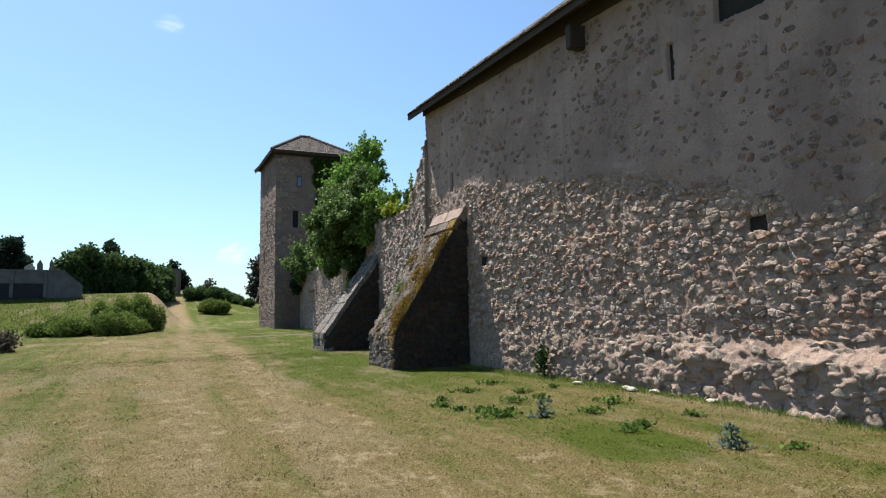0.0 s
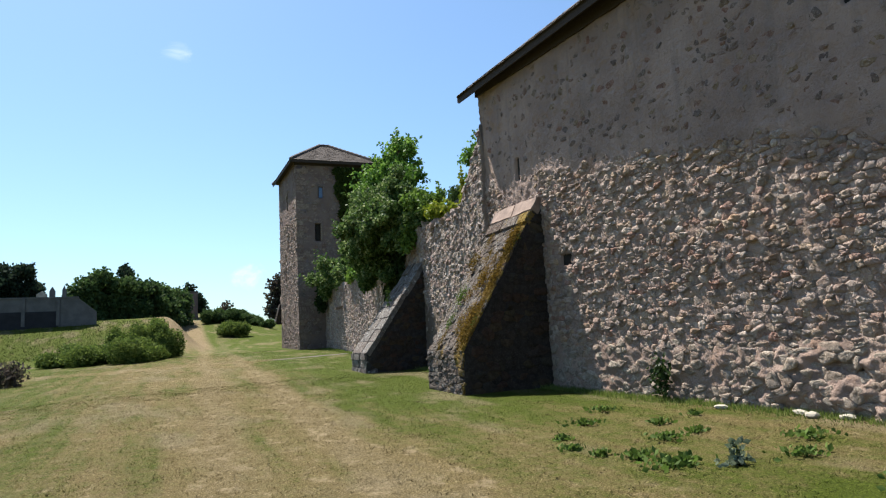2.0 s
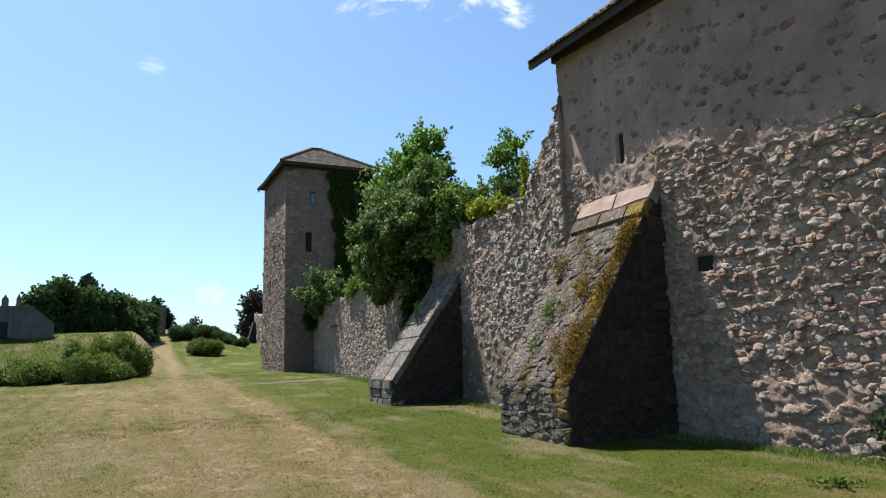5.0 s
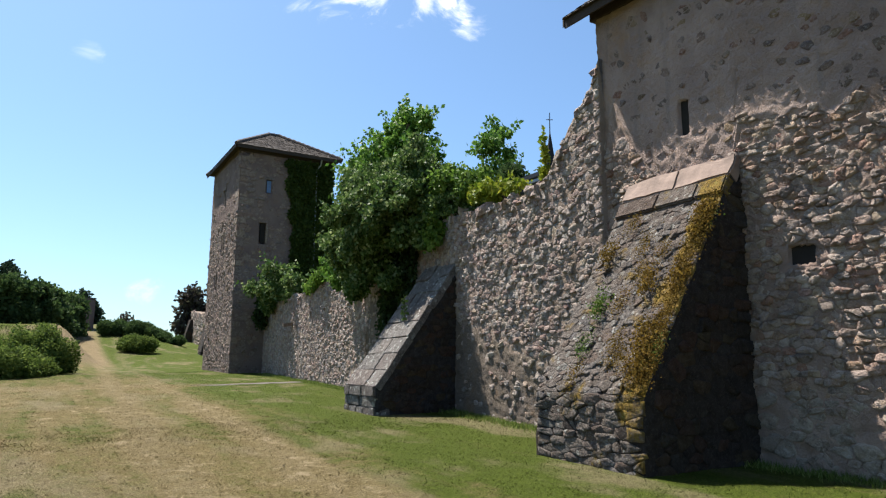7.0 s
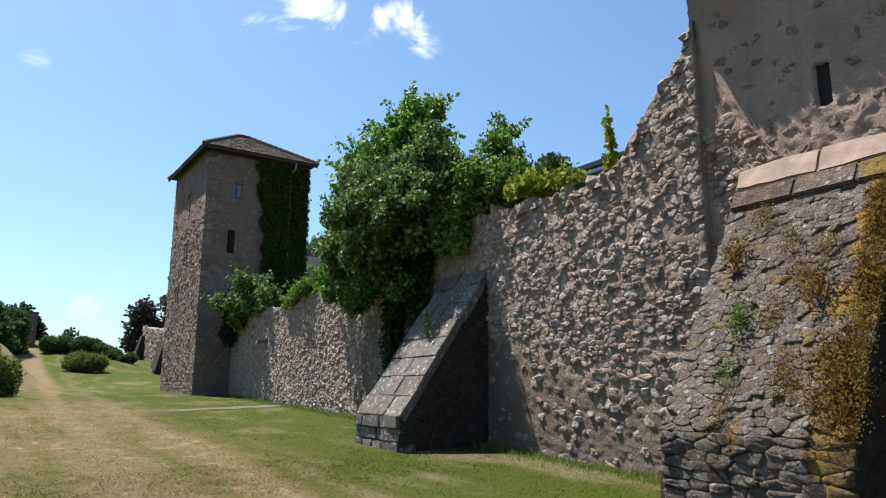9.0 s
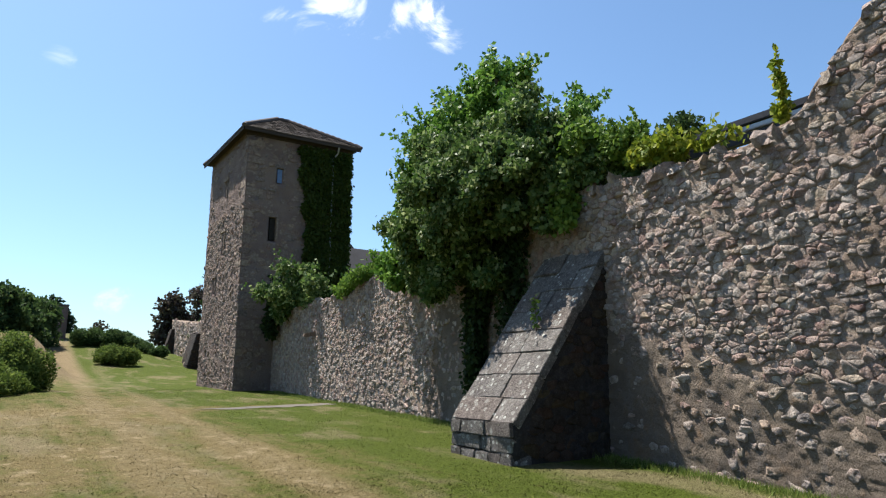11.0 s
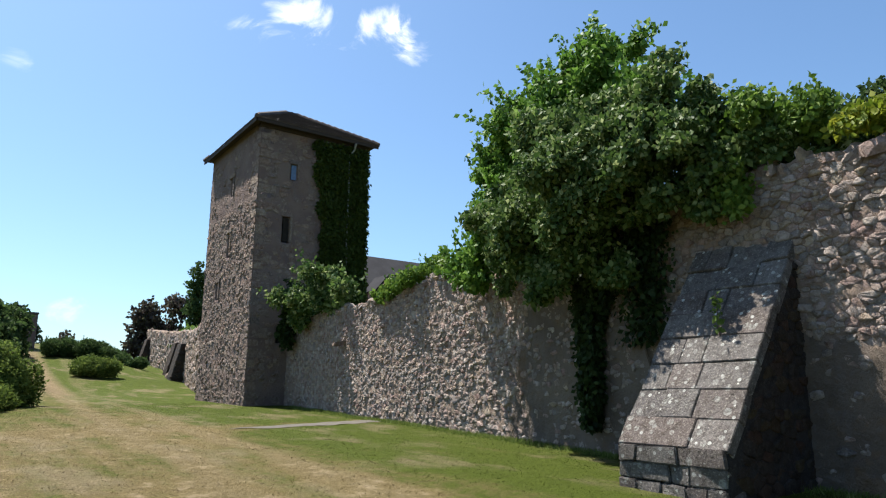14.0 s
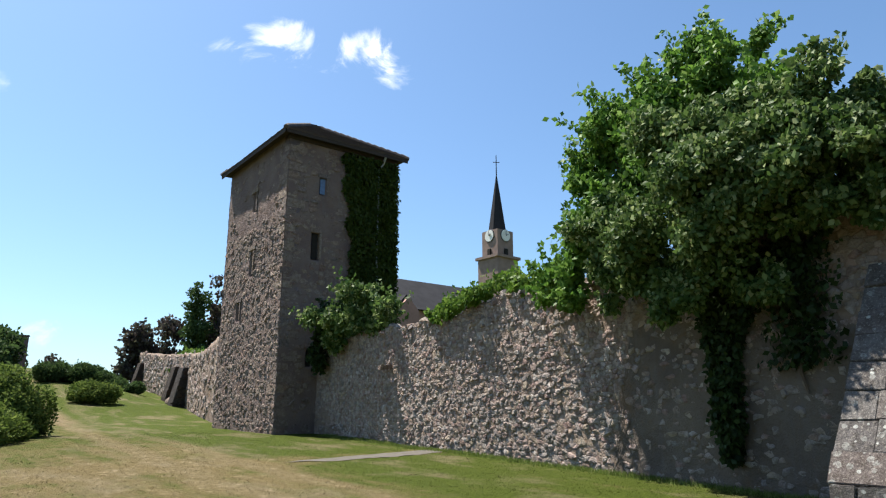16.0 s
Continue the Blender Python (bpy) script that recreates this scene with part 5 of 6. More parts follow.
def build_creeper():
    """The thick creeper that hangs down the face of the wall."""
    rng = random.Random(51)
    t = plant("creeper", "dense pale-leaved creeper hanging over the wall face", "creeper", (7.2, 25, 4.6))
    part("stem", tube([(7.6, 25.0, 4.4), (7.3, 25.1, 4.9), (6.9, 25.0, 5.2), (6.7, 24.8, 5.6)], [0.07, 0.06, 0.05, 0.03]), m_bark, t)
    clumps = []
    for x, y, z, r in ((6.5, 25.3, 5.9, 0.9), (6.3, 25.9, 5.3, 0.9), (6.3, 26.4, 4.6, 0.75), (6.2, 25.0, 5.0, 0.9), (6.4, 24.4, 5.8, 0.8), (6.3, 24.3, 5.0, 0.7), (6.3, 25.4, 4.3, 0.7), (6.4, 23.8, 5.7, 0.6), (6.35, 26.0, 3.9, 0.45), (6.5, 24.6, 6.4, 0.6), (5.95, 23.9, 5.2, 0.55), (5.9, 24.5, 5.6, 0.6), (6.0, 23.4, 5.5, 0.5), (5.8, 24.9, 5.1, 0.55), (6.7, 23.5, 6.3, 0.55), (6.4, 26.9, 5.2, 0.6), (6.6, 24.9, 3.9, 0.5), (6.5, 23.6, 4.9, 0.45), (6.6, 26.9, 4.3, 0.5), (6.7, 27.5, 4.4, 0.45), (6.9, 22.9, 6.1, 0.5), (6.9, 23.6, 6.4, 0.5), (7.2, 22.4, 5.8, 0.45), (6.6, 23.2, 5.6, 0.5), (7.0, 24.2, 5.8, 0.6), (7.0, 25.0, 6.2, 0.6), (7.0, 23.4, 5.6, 0.6), (6.9, 24.6, 5.2, 0.6), (6.9, 23.2, 5.1, 0.4), (6.8, 22.5, 5.15, 0.3), (6.75, 22.9, 4.7, 0.4), (6.9, 22.1, 5.2, 0.25), (6.9, 22.8, 5.4, 0.4), (7.2, 21.8, 5.3, 0.3), (7.3, 21.4, 5.2, 0.3), (7.1, 22.3, 5.6, 0.4), (7.5, 23.5, 5.2, 0.5), (7.5, 24.3, 5.3, 0.5), (7.5, 22.7, 5.2, 0.4)):
        for _ in range(5):
            clumps.append((x + rng.gauss(0, 0.3 * r), y + rng.gauss(0, 0.5 * r), z + rng.gauss(0, 0.45 * r), r * rng.uniform(0.3, 0.6), r * rng.uniform(0.35, 0.65), r * rng.uniform(0.3, 0.6)))
    spots = clump_spots(clumps, 6000, rng, 0.3)
    grow_twigs(spots, clumps, 150, 0.3, 14, rng)
    leaves(t, spots, 0.07, m_clem, 52)
    return t


def build_hanging_ivy():
    rng = random.Random(61)
    t = plant("ivy", "dark ivy hanging in a long tongue down the wall", "ivy", (7.3, 25.5, 1.5))
    spots = []
    for _ in range(7500):
        z = rng.uniform(1.35, 4.6)
        w = interp(z, [(1.3, 0.06), (1.9, 0.2), (3.0, 0.24), (3.8, 0.55), (4.6, 1.6)])
        y = 25.55 + rng.uniform(-1, 1) * w - 0.35 * smooth(3.0, 4.6, z)
        x = interp(y, [(b, a) for a, b in LOW]) - 0.1 - abs(rng.gauss(0, 0.12))
        spots.append((x, y, z))
    for _ in range(1500):
        z = 4.4 - 1.7 * rng.random() ** 1.6
        y = rng.gauss(24.3, 0.25)
        spots.append((interp(y, [(b, a) for a, b in LOW]) - 0.1 - abs(rng.gauss(0, 0.08)), y, z))
    for y in (25.45, 25.65, 24.3):
        x = interp(y, [(b, a) for a, b in LOW]) - 0.06
        part("stem", tube([(x, y, 1.3 if y > 25 else 2.3), (x - 0.03, y + 0.06, 2.6), (x, y - 0.05, 3.6), (x - 0.05, y, 4.5)], [0.015, 0.025, 0.03, 0.02], 6), m_bark, t)
    leaves(t, spots, 0.075, m_ivy, 62, "foliage", droop=1.0)


def build_shrub(name, label, clumps, size, material, density, seed, twigs=30, twig_len=0.3, base=None, stem=True):
    rng = random.Random(seed)
    x, y, z = base or (clumps[0][0], clumps[0][1], clumps[0][2] - clumps[0][5])
    t = plant(name, label, "shrub", (x, y, z))
    if stem:
        part("stem", tube([(x, y, z - 0.15), (x + 0.05, y, (z + clumps[0][2]) / 2), clumps[0][:3]], [0.05, 0.04, 0.015], 6), m_bark, t)
    small = []
    for cx, cy, cz, rx, ry, rz in clumps:
        for _ in range(6):
            k = rng.uniform(0.35, 0.65)
            small.append((cx + rng.gauss(0, 0.4) * rx, cy + rng.gauss(0, 0.4) * ry, cz + rng.gauss(0, 0.4) * rz, rx * k, ry * k, rz * k))
    spots = clump_spots(small, density, rng, 0.3)
    if twigs:
        grow_twigs(spots, small, twigs, twig_len, 12, rng)
    leaves(t, spots, size, material, seed + 1, "foliage")
    return t


build_wall_tree()
build_creeper()
build_hanging_ivy()
build_shrub("shrub", "fresh green shrub growing on the wall top", [(7.1, 22.9, 5.6, 0.5, 0.5, 0.55), (7.0, 22.3, 5.8, 0.4, 0.5, 0.5), (6.8, 22.5, 4.85, 0.25, 0.4, 0.5), (7.3, 21.9, 5.85, 0.4, 0.5, 0.45), (7.1, 21.5, 5.5, 0.35, 0.4, 0.4)], 0.07, m_bright, 4500, 71, 60, 0.25, (7.4, 22.5, 4.9))
build_shrub("shrub", "dark rounded shrub behind the wall", [(8.0, 21.3, 5.5, 0.5, 0.6, 0.45), (8.0, 20.8, 5.5, 0.5, 0.5, 0.4), (7.5, 22.0, 5.2, 0.35, 0.7, 0.35), (7.5, 22.9, 5.3, 0.35, 0.6, 0.4)], 0.06, m_hedge, 6000, 73, 40, 0.2, (8.0, 21.0, 5.0))
build_shrub("vine", "yellow-green vine along the wall top", [(6.95, 20.75, 5.2, 0.22, 0.4, 0.26), (6.9, 20.2, 5.12, 0.18, 0.4, 0.2), (6.95, 19.75, 5.08, 0.12, 0.25, 0.14)], 0.07, m_yellow, 3600, 75, 14, 0.3, (7.1, 20.3, 4.95))
build_shrub("shrub", "slender yellow-green sapling on the wall top", [(6.95, 18.75, 5.5, 0.04, 0.05, 0.42), (6.95, 18.75, 5.12, 0.07, 0.09, 0.18)], 0.06, m_yellow, 8000, 77, 0, 0.4, (6.95, 18.75, 4.8))
build_shrub("tree", "broad-leaved young tree rising behind the wall", [(11.6, 27.0, 9.1, 0.5, 0.6, 0.4), (11.75, 27.1, 9.55, 0.3, 0.35, 0.3), (11.2, 26.7, 8.75, 0.5, 0.6, 0.35), (12.1, 27.2, 8.7, 0.5, 0.6, 0.35), (11.6, 27.0, 8.0, 0.6, 0.7, 0.5)], 0.1, m_leaf, 1100, 79, 40, 0.55, (11.6, 27.0, ground_z(11.6, 27.0)))
build_shrub("shrub", "blossoming shrub spilling over the wall beside the tower", [(8.2, 38.9, 5.4, 0.6, 0.9, 0.7), (8.3, 38.0, 5.1, 0.5, 0.7, 0.5), (8.1, 40.0, 4.9, 0.6, 0.9, 0.7), (8.4, 37.2, 5.0, 0.4, 0.5, 0.4)], 0.11, m_clem, 2200, 81, 60, 0.6, (8.7, 39.0, 4.5))
build_shrub("ivy", "dark ivy at the foot of the tower above the wall", [(8.3, 40.9, 5.0, 0.6, 0.7, 0.9), (8.2, 41.4, 4.3, 0.4, 0.5, 0.6)], 0.1, m_ivy, 2200, 83, 20, 0.3, (8.7, 41.0, 4.4), False)
build_shrub("vine", "light green creeper on the wall top", [(8.0, 33.8, 4.75, 0.3, 0.9, 0.25), (7.9, 32.3, 4.85, 0.3, 0.9, 0.3), (7.8, 30.9, 4.95, 0.3, 0.8, 0.3)], 0.09, m_bright, 3000, 85, 40, 0.3, (8.1, 32.5, 4.5))


def build_tower_ivy():
    rng = random.Random(91)
    t = plant("ivy", "green ivy sheet climbing the shaded tower face", "ivy", (10.7, 42.0, 5.0))
    spots = []
    while len(spots) < 26000:
        x, z = rng.uniform(8.9, 11.95), rng.uniform(4.4, 12.1)
        lim = interp(z, [(4.4, 8.9), (7.0, 9.7), (9.0, 9.75), (11.75, 9.25)]) + 0.25 * noise.noise((x, z * 1.5, 0))
        if x < lim:
            continue
        y = TY0 - 0.05 - abs(rng.gauss(0, 0.08)) - 0.3 * smooth(7.2, 5.2, z) * rng.random()
        if x > TX1:
            y = TY0 + rng.uniform(-0.1, 0.6)
        spots.append((x, y, z))
    for x in (10.0, 10.6, 11.3):
        part("stem", tube([(x, TY0 - 0.05, 4.4), (x + 0.1, TY0 - 0.07, 7.0), (x - 0.05, TY0 - 0.06, 9.5), (x, TY0 - 0.05, 11.3)], [0.04, 0.03, 0.02, 0.01], 6), m_bark, t)
    leaves(t, spots, 0.085, m_towerivy, 92, "foliage", droop=1.0)


build_tower_ivy()


# ---- bushes and trees of the open ground ----
def ground_bush(label, spots_xy, height, material, seed, size=0.06, density=4200, name="juniper_bush"):
    rng = random.Random(seed)
    x0 = sum(p[0] for p in spots_xy) / len(spots_xy)
    y0 = sum(p[1] for p in spots_xy) / len(spots_xy)
    t = plant(name, label, "bush", (x0, y0, ground_z(x0, y0)))
    clumps = []
    for x, y, r, h in spots_xy:
        g = ground_z(x, y)
        for _ in range(9):
            a, d = rng.uniform(0, 6.283), r * rng.random() ** 0.5 * 0.8
            px, py = x + d * math.cos(a), y + d * math.sin(a)
            k = rng.uniform(0.5, 1.0)
            clumps.append((px, py, g + h * height * 0.45 * k, r * 0.42, r * 0.42, h * height * 0.5 * k))
    part("stem", tube([(x0, y0, ground_z(x0, y0) - 0.1), (x0 + 0.1, y0, ground_z(x0, y0) + 0.4)], [0.08, 0.05], 6), m_bark, t)
    spots = [s for s in clump_spots(clumps, density, rng, 0.5)]
    grow_twigs(spots, clumps, 40, 0.35, 8, rng)
    spots = [s for s in spots if s[2] > ground_z(s[0], s[1])]
    leaves(t, spots, size, material, seed + 1, "foliage", flat=0.3, droop=-0.2, long=2.3)


ground_bush("low spreading green juniper on the grass", [(-5.2, 44.0, 1.3, 0.65), (-3.6, 43.6, 1.6, 1.0), (-1.9, 43.6, 1.6, 1.1), (-0.9, 44.2, 1.0, 0.7)], 1.3, m_juniper, 101)
ground_bush("taller juniper behind the low one", [(-1.8, 46.8, 1.3, 0.95), (-0.6, 46.6, 1.2, 1.1), (0.2, 46.1, 0.8, 0.85)], 2.5, m_juniper, 103)
ground_bush("dark juniper on the rise", [(4.9, 74.6, 1.3, 1.0), (6.2, 74.2, 1.6, 1.05), (7.4, 73.6, 1.5, 0.85), (8.6, 72.8, 1.2, 0.7), (9.5, 72.0, 0.9, 0.65)], 1.35, m_hedge, 105, 0.075, 3600)
ground_bush("greyish juniper below the darker one", [(5.2, 65.4, 1.25, 0.9), (6.2, 65, 1.35, 1.0)], 1.35, m_juniper, 107, 0.065, 3600)
ground_bush("small dark bush at the grass edge", [(-5.1, 30.5, 0.5, 0.9)], 0.8, m_redleaf, 109, 0.08, 500, "bush")


def build_left():
    # cemetery wall with a sloping end
    y, rng = 60.0, random.Random(121)
    wall = thing("wall_cemetery", "grey rendered cemetery wall with a coping and a sloping end", "wall", (-8, y, 4.2), kind="structure")
    z = lambda x: ground_z(x, y)
    part("wall_body", slab([(-40, y, 3), (-4.5, y, 3.6), (-4.5, y, 4.95), (-5.7, y, 6.0), (-40, y, 6.0)], (0, 0.35, 0)), m_concrete, wall)
    part("coping", slab([(-40, y - 0.06, 6.0), (-5.7, y - 0.06, 6.0), (-5.7, y - 0.06, 6.1), (-40, y - 0.06, 6.1)], (0, 0.47, 0)), m_concrete, wall)
    part("plinth", slab([(-40, y - 0.05, 3), (-7.0, y - 0.05, 3), (-7.0, y - 0.05, 5.05), (-40, y - 0.05, 5.05)], (0, 0.05, 0)), m_slate, wall, "darker lower band")
    for x in (-7.0, -9.2, -11.4):
        part("pilaster", box((x - 0.12, y - 0.1, 4.0), (x + 0.12, y, 6.0), 0.02), m_concrete, wall)
    # hedge behind it
    def row(label, name, runs, size, material, density, seed, category="hedge"):
        rg = random.Random(seed)
        t = plant(name, label, category, (runs[0][0], runs[0][1], ground_z(runs[0][0], runs[0][1])))
        cl = []
        for x, yy, r, zt in runs:
            g = ground_z(x, yy)
            for _ in range(22):
                k = rg.random()
                cz = g + (zt - g) * k
                cl.append((x + rg.gauss(0, 0.4) * r, yy + rg.gauss(0, 0.4) * r, cz - 0.3 * r, r * 0.55, r * 0.55, r * 0.5))
        part("trunk", tube([(runs[0][0], runs[0][1], ground_z(runs[0][0], runs[0][1]) - 0.2), (runs[0][0], runs[0][1], runs[0][3] - 1)], [0.15, 0.06], 6), m_bark, t)
        sp = clump_spots(cl, density, rg, 0.5)
        grow_twigs(sp, cl, 60, 0.5, 8, rg)
        leaves(t, sp, size, material, seed + 1, "foliage")
    row("tall clipped dark hedge along the bank", "hedge", [(-6.2, 64, 1.0, 7.2), (-5.4, 64.5, 1.2, 8.2), (-4.6, 65, 1.3, 8.7), (-3.8, 65.5, 1.2, 8.3), (-3.0, 66, 1.2, 7.9), (-2.3, 67, 1.2, 7.9), (-1.6, 68, 1.2, 7.8), (-0.9, 69, 1.2, 7.8), (-0.2, 70, 1.2, 7.7), (0.4, 71.2, 1.2, 7.7), (1.0, 72.5, 1.2, 7.7), (1.5, 74, 1.1, 7.7)], 0.2, m_hedge, 420, 131)
    row("dense dark cypress group behind the cemetery wall", "cypress", [(-11.8, 66, 1.1, 9.3), (-10.5, 66, 1.1, 9.3), (-9.5, 66.2, 0.8, 9.0), (-11.2, 66, 1.0, 8.0), (-9.9, 66, 1.0, 8.0)], 0.2, m_cypress, 450, 133, "tree")
    row("dark columnar cypress above the hedge", "cypress", [(-3.5, 84, 0.8, 10.6), (-3.3, 84, 0.9, 11.3)], 0.2, m_cypress, 500, 135, "tree")
    row("dark conifer beside the path on the crest", "conifer", [(4.0, 100, 1.2, 9.6), (3.7, 100, 0.8, 10.6), (5.2, 100, 0.8, 8.4)], 0.3, m_cypress, 160, 137, "tree")
    row("small distant bush on the crest", "bush", [(8.6, 104, 0.8, 8.2)], 0.25, m_redleaf, 60, 139, "bush")
    # end pillar of the hedge wall
    p = thing("gate_pillar", "square brick-coloured wall end with a grassy top", "pillar", (3.2, 79, 5.3))
    part("shaft", box((2.4, 78.6, 4.6), (3.6, 80.2, 7.7), 0.05), m_towermortar, p)
    part("cap", box((2.35, 78.55, 7.7), (3.65, 80.25, 7.85), 0.04), m_mossy, p, "moss-grown cap")
    # tombs
    for i, (x, w, h) in enumerate(((-8.4, 0.9, 1.0), (-7.7, 0.5, 1.4), (-6.9, 0.35, 1.5))):
        t = thing("tombstone", "pale stone grave monument behind the cemetery wall", "tombstone", (x, 62.5, 5.0), "tombstones")
        part("base", box((x - w / 2, 62.3, 4.4), (x + w / 2, 62.7, 5.9), 0.03), m_concrete, t)
        part("headstone", slab([(x - w * 0.4, 62.4, 5.9), (x + w * 0.4, 62.4, 5.9), (x + w * 0.4, 62.4, 5.9 + h * 0.6), (x, 62.4, 5.9 + h * 0.85), (x - w * 0.4, 62.4, 5.9 + h * 0.6)], (0, 0.2, 0)), m_pale if i == 0 else m_concrete, t)
    # low roofs and fence on the crest
    row("dark copper-leaved tree behind the far wall", "tree", [(14.2, 89, 1.3, 11.2), (15.5, 89, 1.6, 11.3), (16.9, 89, 1.3, 11.4), (12.8, 89, 0.9, 10.0)], 0.26, m_redleaf, 200, 141, "tree")
    row("green conical tree behind the far wall", "tree", [(14.8, 75, 1.4, 9.5), (14.6, 75, 1.0, 12.0), (14.3, 75, 0.6, 13.4)], 0.16, m_hedge, 700, 143, "tree")
    row("round green bush behind the far wall", "bush", [(13.6, 72, 1.2, 6.9), (14.3, 71, 1.2, 7.2)], 0.18, m_bright, 400, 145, "bush")
    row("dark purple-leaved tree behind the tower", "tree", [(16.2, 75, 1.1, 11.4), (16.1, 75, 0.9, 13.4)], 0.22, m_redleaf, 250, 147, "tree")


build_left()


# ---- houses and church behind the wall ----
def build_behind():
    h = thing("house", "long house with a dark slate roof behind the wall", "house", (22, 55, 2))
    part("wall", box((17.5, 52.5, 1.0), (27.0, 58.0, 8.2)), m_pinkwall, h)
    part("roof", slab([(16.9, 52.0, 8.1), (16.9, 58.5, 8.1), (16.9, 55.2, 10.5)], (11, 0, 0)), m_slate, h)
    g = thing("house", "small pink stone gable with a steep hipped roof", "house", (18, 51, 2))
    part("wall", box((17.4, 50.2, 1.5), (18.8, 51.6, 7.6)), m_pinkwall, g)
    part("gable", slab([(17.4, 50.2, 7.6), (18.8, 50.2, 7.6), (18.1, 50.2, 8.4)], (0, 0.25, 0)), m_pinkwall, g)
    part("roof", slab([(17.2, 50.46, 7.55), (19.0, 50.46, 7.55), (18.1, 50.46, 8.55)], (0, 1.6, 0)), m_slate, g)
    d = thing("dovecote", "steep pointed slate roof with a finial behind the wall", "roof", (18.2, 60, 2))
    part("wall", box((17.5, 59, 1.5), (20.7, 62.0, 10.2)), m_plaster, d)
    part("roof", slab([(17.2, 58.7, 10.1), (21.0, 58.7, 10.1), (19.8, 60.2, 12.4), (18.6, 60.2, 12.4)], (0, 3.0, 0)), m_slate, d)
    part("finial", tube([(18.7, 60.3, 12.3), (18.7, 60.3, 12.9)], [0.2, 0.05], 6), m_iron, d)
    # glazed lean-to roof whose edge shows over the wall
    r = thing("lean_to_roof", "grey metal edge of a low glazed roof behind the wall", "roof", (8.5, 19, 5))
    part("sheet", slab([(7.62, 17.6, 5.4), (7.62, 20.9, 5.4), (9.6, 20.9, 6.0), (9.6, 17.6, 6.1)], (0, 0, 0.04)), m_glass, r)
    part("edge_beam", box((7.47, 17.6, 5.27), (7.6, 20.8, 5.34), 0.01), m_zinc, r, "grey metal edge beam")
    part("upper_beam", box((7.45, 17.6, 5.36), (7.62, 20.75, 5.46), 0.01), m_iron, r)
    part("glazing_strip", box((7.5, 17.6, 5.12), (7.6, 20.75, 5.25)), m_iron, r)
    for y in (17.7, 20.8):
        part("post", tube([(9.0, y, 1.0), (9.0, y, 5.95)], [0.05, 0.05], 6), m_zinc, r)


build_behind()


def build_church(cx, cy, s, z_clock):
    """A church tower: square shaft, clock stage and slender spire. s: half width; z_clock: foot of the clock stage."""
    c = thing("church", "church tower with clock faces and a slender slate spire", "church", (cx, cy, 2))
    a = radians(3)
    def turned(bm):
        bmesh.ops.rotate(bm, cent=(cx, cy, 0), matrix=Matrix.Rotation(a, 3, "Z"), verts=bm.verts)
        return bm
    part("shaft", turned(box((cx - s, cy - s, 0), (cx + s, cy + s, z_clock))), m_churchstone, c)
    part("cornice", turned(box((cx - s * 1.15, cy - s * 1.15, z_clock - 0.2 * s), (cx + s * 1.15, cy + s * 1.15, z_clock), 0.05)), m_churchstone, c)
    part("clock_stage", turned(box((cx - s * 0.78, cy - s * 0.78, z_clock), (cx + s * 0.78, cy + s * 0.78, z_clock + 1.9 * s))), m_churchstone, c)
    zc = z_clock + 1.5 * s
    for k in range(4):
        d = Vector((math.cos(a + k * math.pi / 2), math.sin(a + k * math.pi / 2), 0))
        p = Vector((cx, cy, zc)) + d * s * 0.8
        rot = d.to_track_quat("Z", "Y").to_matrix().to_4x4()
        bm = bmesh.new()
        bmesh.ops.create_cone(bm, segments=28, radius1=s * 0.42, radius2=s * 0.42, depth=0.1 * s, cap_ends=True, matrix=Matrix.Translation(p) @ rot)
        f = part("clock_face", bm, m_white, c, "white clock face")
        bm = bmesh.new()
        bmesh.ops.create_cone(bm, segments=28, radius1=s * 0.5, radius2=s * 0.46, depth=0.08 * s, cap_ends=True, matrix=Matrix.Translation(p - d * 0.03 * s) @ rot)
        part("clock_ring", bm, m_iron, f)
        side = Vector((-d.y, d.x, 0))
        for tip, w in ((side * 0.22 * s + Vector((0, 0, 0.1 * s)), 0.03), (Vector((0, 0, 0.33 * s)), 0.025)):
            part("clock_hand", tube([p + d * 0.08 * s, p + d * 0.08 * s + tip], [w * s, w * s * 0.5], 5), m_iron, f)
        q = Vector((cx, cy, z_clock + 0.3 * s)) + d * s * 0.76
        part("louvre", box(q - Vector((0.14 * s, 0.14 * s, 0.22 * s)), q + Vector((0.14 * s, 0.14 * s, 0.22 * s))), m_hollow, c)
    bm = bmesh.new()
    bmesh.ops.create_cone(bm, segments=8, radius1=s * 0.68, radius2=0.03 * s, depth=4.4 * s, cap_ends=True, matrix=Matrix.Translation((cx, cy, z_clock + 1.9 * s + 2.2 * s)) @ Matrix.Rotation(radians(22), 4, "Z"))
    part("spire", bm, m_slate, c, "dark slate spire")
    t = z_clock + 6.3 * s
    part("cross", merge(tube([(cx, cy, t - 0.2 * s), (cx, cy, t + 1.5 * s)], [0.045 * s, 0.03 * s], 5), tube([(cx - 0.22 * s, cy + 0.12 * s, t + 0.95 * s), (cx + 0.22 * s, cy - 0.12 * s, t + 0.95 * s)], [0.03 * s, 0.03 * s], 5)), m_iron, c, "iron cross")


build_church(131.5, 169.0, 4.2, 48.4)


